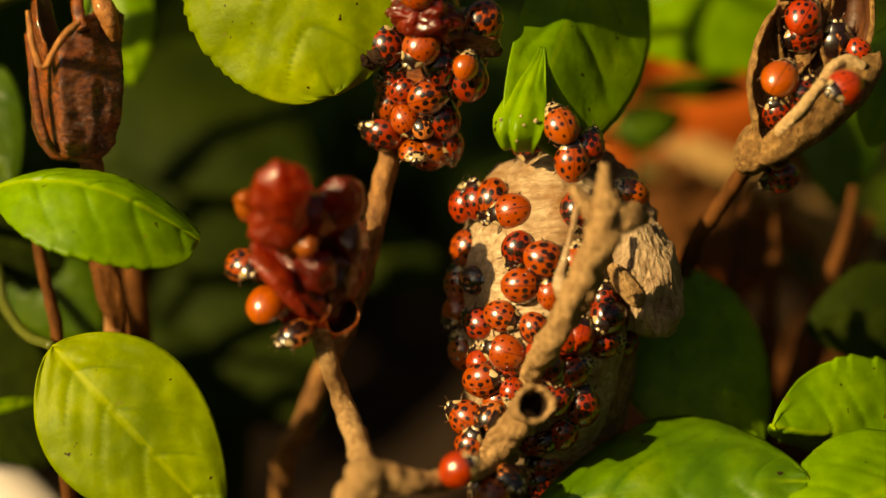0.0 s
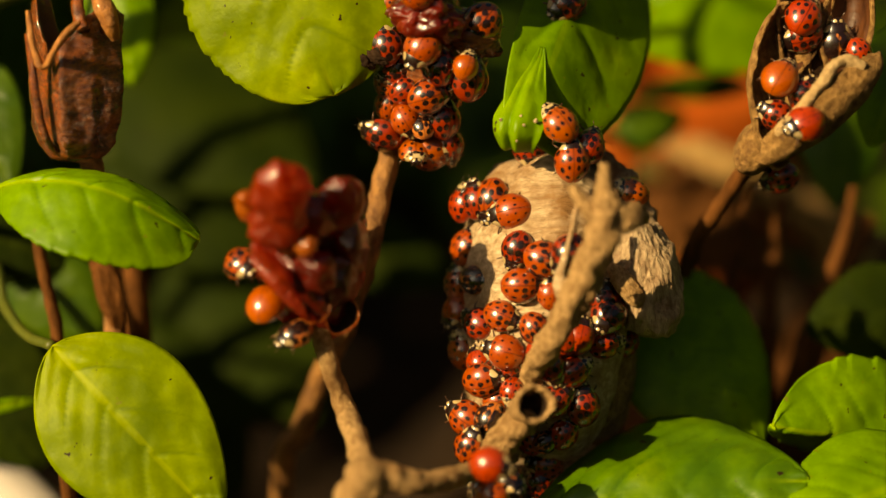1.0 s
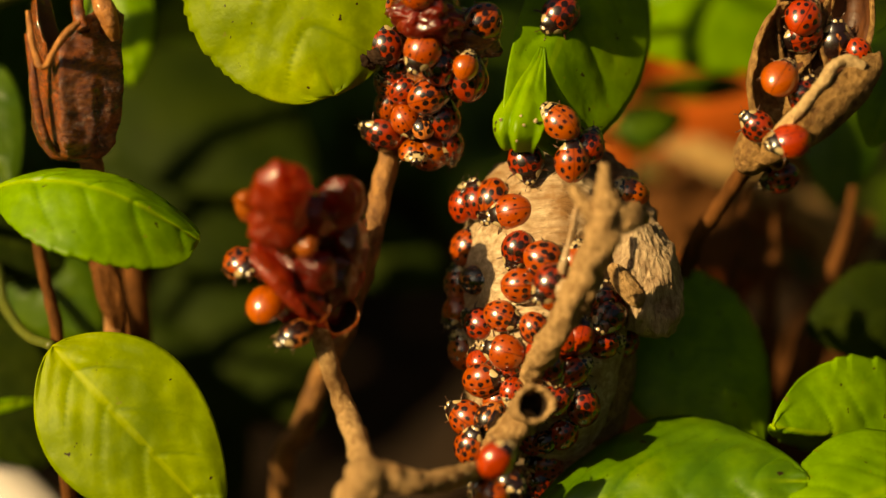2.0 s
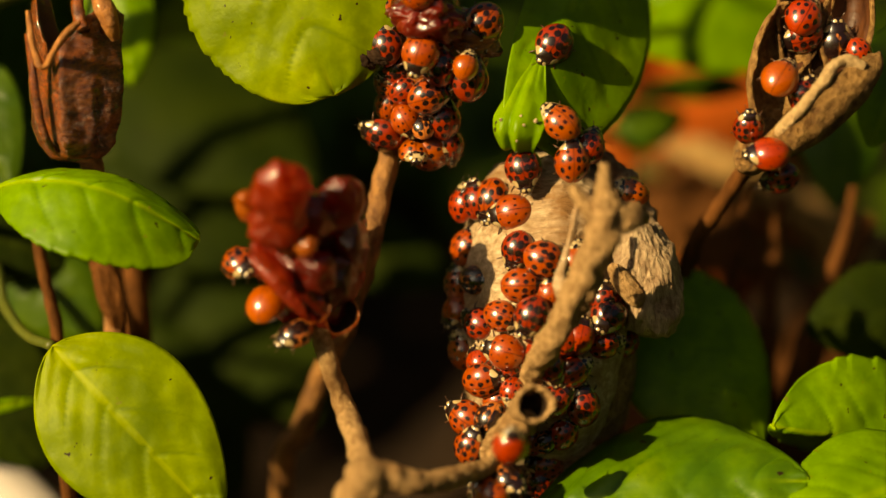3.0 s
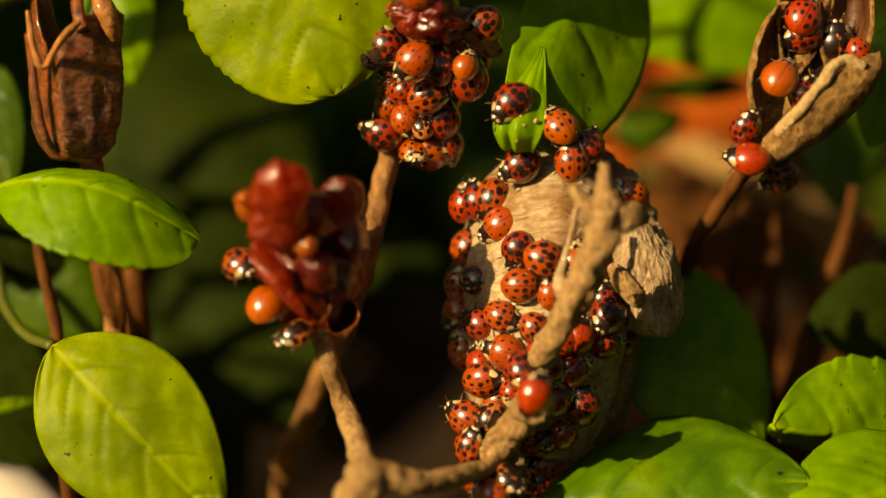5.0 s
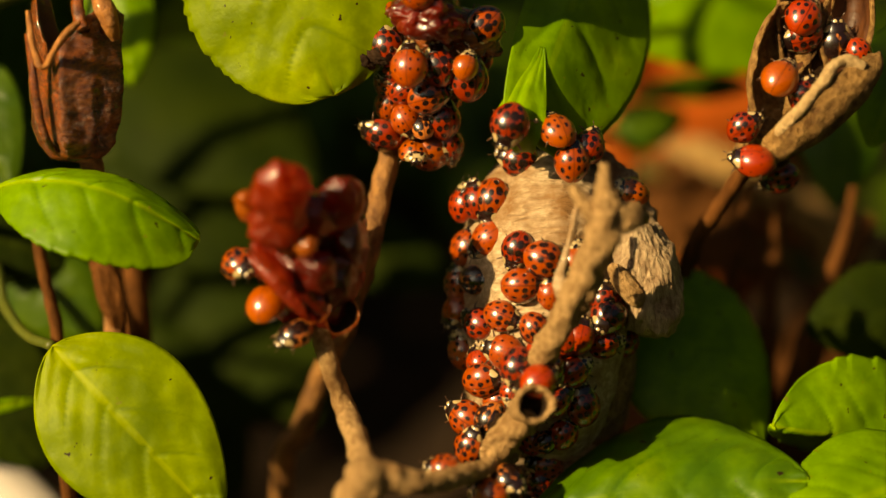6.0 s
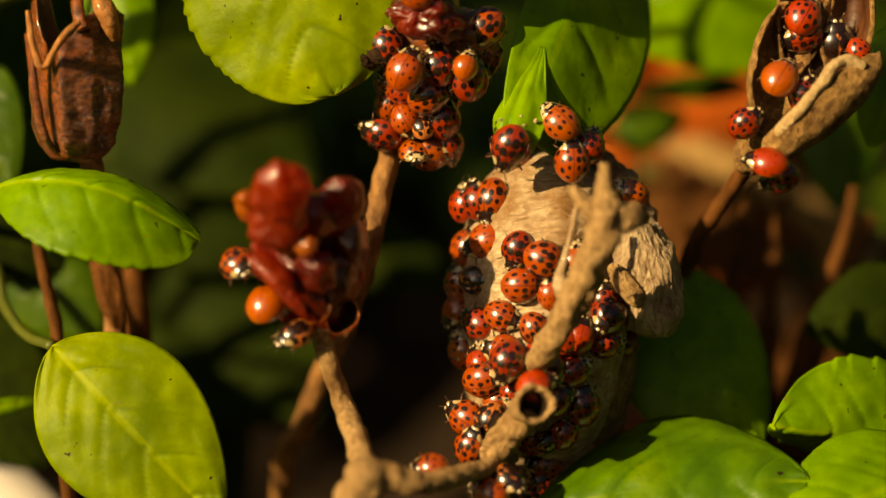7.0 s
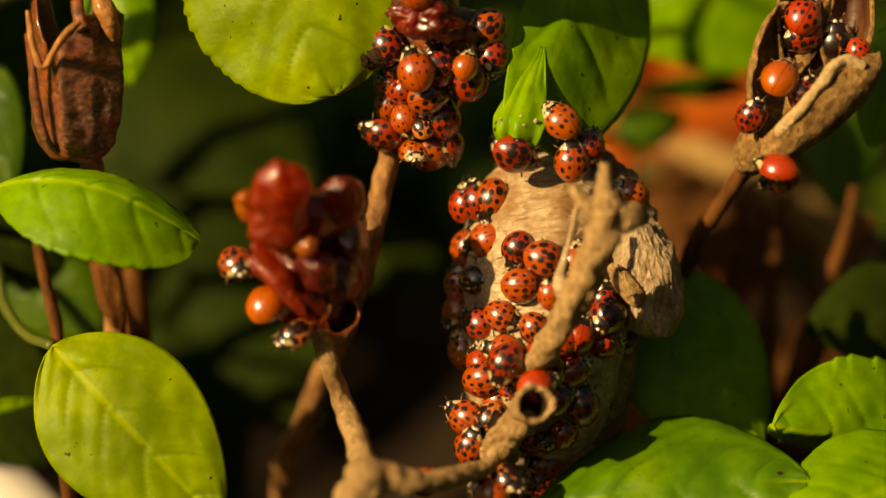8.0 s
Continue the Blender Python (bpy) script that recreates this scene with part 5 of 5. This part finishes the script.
    walk(low_walker, [
        (0.0, pm(2.46, -28.53, 138.71, 55, -32, -2)), (0.5, pm(4.59, -27.67, 140.02, 54, -13, -9)), (1.0, pm(7.02, -27.40, 138.57, 54, 6, -17)), (1.5, pm(7.10, -26.71, 138.65, 58, -15, 4)),
        (1.7, pm(7.23, -26.63, 138.81, 60, -29, 10)), (2.3, pm(8.63, -26.64, 140.06, 69, -57, 18)), (2.8, pm(9.65, -26.71, 141.34, 100, -79, -10)), (3.2, pm(9.82, -26.68, 142.37, 131, -87, -41)),
        (3.6, pm(10.35, -26.55, 143.47, 114, -92, -24)), (4.0, pm(10.47, -26.55, 144.74, 127, -97, -36)), (4.4, pm(11.69, -25.41, 146.85, 35, -73, 53)), (4.7, pm(12.78, -24.46, 148.01, 32, -65, 55)),
        (5.2, pm(13.62, -20.86, 147.72, 37, -50, 51)), (5.8, pm(14.32, -16.91, 146.52, 35, -29, 42)), (6.2, pm(14.31, -15.26, 145.45, 30, -17, 34)), (6.6, pm(13.88, -14.74, 144.34, 32, -12, 27)),
        (8.0, pm(14.06, -14.71, 144.41, 32, -11, 25))])
    step_legs(low_walker, [(0, 1.2), (1.8, 5.8)])
    walk(behind_walker, [
        (0.0, pm(6.49, -20.08, 129.78, -34, -8, 152)), (4.7, pm(5.89, -19.54, 130.60, -34, -6, 156)), (5.3, pm(2.47, -20.49, 132.85, -30, 1, 165)), (5.8, pm(0.37, -21.49, 134.07, -30, 2, 167)),
        (6.2, pm(-0.22, -21.78, 134.54, -29, 3, 169)), (6.6, pm(-0.97, -21.76, 134.60, -29, 5, 172)), (7.0, pm(-1.88, -21.79, 134.50, -34, 7, 175)), (7.5, pm(-2.30, -21.74, 133.66, -33, 10, 179)),
        (8.0, pm(-2.80, -22.17, 132.11, -32, 14, -174))])
    step_legs(behind_walker, [(4.8, 8)])
    walk(pod_walker, [
        (0.0, pm(59.50, 4.21, 184.34, -41, 6, -145)), (0.5, pm(56.96, 3.36, 181.96, -39, 10, -147)), (1.0, pm(53.80, 2.76, 179.14, -38, 10, -153)), (1.5, pm(52.77, 2.45, 177.73, -38, 11, -159)),
        (1.7, pm(52.44, 2.34, 177.31, -37, 9, -160)), (2.3, pm(50.62, 2.20, 175.64, -31, 7, -168)), (2.8, pm(49.15, 2.50, 174.46, -28, 3, -174)), (3.2, pm(48.32, 2.55, 174.24, -26, 1, -179)),
        (3.6, pm(47.58, 2.54, 173.95, -24, -1, 179)), (4.0, pm(46.97, 2.94, 173.80, -24, -2, 175)), (4.7, pm(45.95, 3.25, 173.31, -24, -3, 173)), (5.8, pm(46.40, 3.34, 173.05, -26, -5, 169)),
        (6.2, pm(46.94, 2.80, 172.88, -24, -5, 169)), (6.6, pm(47.38, 2.43, 173.08, -22, -3, 172)), (7.0, pm(48.51, 1.85, 173.09, -12, -3, 168)), (7.5, pm(49.83, 1.22, 173.01, -3, -4, 158)),
        (8.0, pm(49.94, 0.78, 172.57, 1, -5, 149))])
    step_legs(pod_walker, [(0, 3.6), (6, 8)])
    walk(pod_inner, [
        (0.0, pm(51.04, 9.29, 178.62, 78, -110, 7)), (0.5, pm(51.01, 8.93, 178.90, 91, -134, -5)), (1.0, pm(50.55, 8.50, 178.62, -72, -27, 167)), (1.5, pm(48.79, 7.67, 177.10, -59, -10, 168)),
        (2.0, pm(47.60, 7.39, 177.28, -70, -36, 163)), (2.8, pm(46.62, 6.88, 177.49, 63, -99, 23)), (3.6, pm(45.79, 6.87, 177.29, 133, -77, -46)), (4.0, pm(45.86, 6.83, 177.22, -39, -102, 126)),
        (4.7, pm(45.99, 6.95, 177.36, 105, -74, -19)), (5.8, pm(45.98, 7.13, 177.23, 72, -40, 7)), (6.2, pm(45.75, 7.21, 177.27, 69, -32, 6)), (6.6, pm(46.15, 7.32, 177.71, 68, -36, 8)),
        (7.0, pm(45.97, 7.39, 177.84, 69, -41, 9)), (7.5, pm(46.71, 7.45, 178.44, 67, -61, 16)), (8.0, pm(46.92, 8.04, 178.72, 69, -68, 15))])
    step_legs(pod_inner, [(0, 3)])
    walk(head_climber, [
        (0.0, pm(-3.42, 11.03, 188.14, -31, 45, -140)), (0.5, pm(-3.35, 11.01, 188.07, -32, 44, -143)), (1.0, pm(-3.16, 11.03, 188.14, -29, 46, -138)), (1.5, pm(-3.13, 10.93, 187.89, -24, 48, -131)),
        (2.8, pm(-3.34, 10.84, 187.54, -20, 54, -123)), (3.6, pm(-3.71, 10.56, 186.82, -6, 56, -106)), (4.0, pm(-3.86, 10.52, 186.74, -1, 56, -101)), (4.7, pm(-4.04, 10.43, 186.39, -6, 59, -107)),
        (5.1, pm(-4.64, 10.46, 186.29, -54, 29, -170)), (5.4, pm(-4.91, 10.51, 186.26, -58, -18, 160)), (5.8, pm(-4.90, 10.43, 186.03, -19, -52, 104)), (6.2, pm(-5.35, 10.25, 185.65, -1, -54, 79)),
        (6.6, pm(-5.53, 10.16, 185.48, 17, -53, 57)), (7.0, pm(-5.58, 10.06, 185.24, 25, -50, 47)), (7.5, pm(-4.89, 10.15, 185.32, 1, -54, 79)), (8.0, pm(-4.08, 10.11, 185.14, -25, -50, 112))])
    step_legs(head_climber, [(4.6, 6)])
    walk(head_side, [
        (0.0, pm(5.84, 16.70, 190.42, -47, 41, -137)), (1.5, pm(5.73, 16.59, 190.12, -50, 37, -142)), (3.5, pm(5.99, 16.58, 190.11, -49, 39, -140)), (4.5, pm(5.72, 16.48, 189.80, -51, 36, -143)),
        (6.5, pm(6.22, 16.42, 189.66, -52, 33, -145)), (8.0, pm(6.39, 16.30, 189.34, -52, 33, -145))])
    walk(head_left, [
        (0.0, pm(-7.72, 21.12, 194.72, 24, 56, -74)), (0.5, pm(-7.93, 20.63, 193.24, 16, 58, -82)), (1.0, pm(-8.27, 20.24, 192.10, 10, 59, -92)), (1.5, pm(-8.48, 20.02, 191.45, 2, 60, -102)),
        (2.8, pm(-8.78, 19.89, 191.13, -0, 60, -108)), (3.6, pm(-8.79, 19.92, 191.21, -4, 60, -112)), (4.7, pm(-9.12, 19.78, 190.81, -14, 59, -127)), (5.8, pm(-9.03, 19.89, 191.00, -36, 52, -153)),
        (6.2, pm(-9.67, 19.76, 190.76, -32, 55, -150)), (6.6, pm(-10.21, 19.58, 190.35, -25, 58, -144)), (7.0, pm(-10.99, 19.46, 190.20, -14, 61, -135)), (8.0, pm(-11.32, 19.25, 189.81, 5, 62, -116))])
    step_legs(head_left, [(0, 2.8), (5, 7.5)])
    walk(head_right, [
        (0.0, pm(4.26, 24.43, 181.10, -50, 56, -91)), (5.8, pm(4.99, 22.68, 182.16, -46, 53, -88)), (6.6, pm(6.05, 19.18, 184.16, -44, 49, -93)), (7.0, pm(6.38, 17.25, 184.69, -43, 49, -94)),
        (7.5, pm(6.90, 15.73, 184.88, -42, 48, -96)), (8.0, pm(7.62, 14.84, 185.35, -38, 47, -96))])
    step_legs(head_right, [(5.8, 8)])
    walk(fidget, [
        (0.0, pm(-29.33, -8.37, 161.04, 26, 4, -53)), (1.0, pm(-29.51, -8.32, 161.19, 26, 5, -56)), (3.5, pm(-29.86, -8.33, 161.27, 25, 7, -60)), (4.5, pm(-29.76, -8.35, 161.20, 26, 5, -56)),
        (6.5, pm(-30.03, -8.38, 161.20, 25, 7, -60)), (8.0, pm(-30.48, -8.36, 161.35, 24, 10, -66))])


motions()
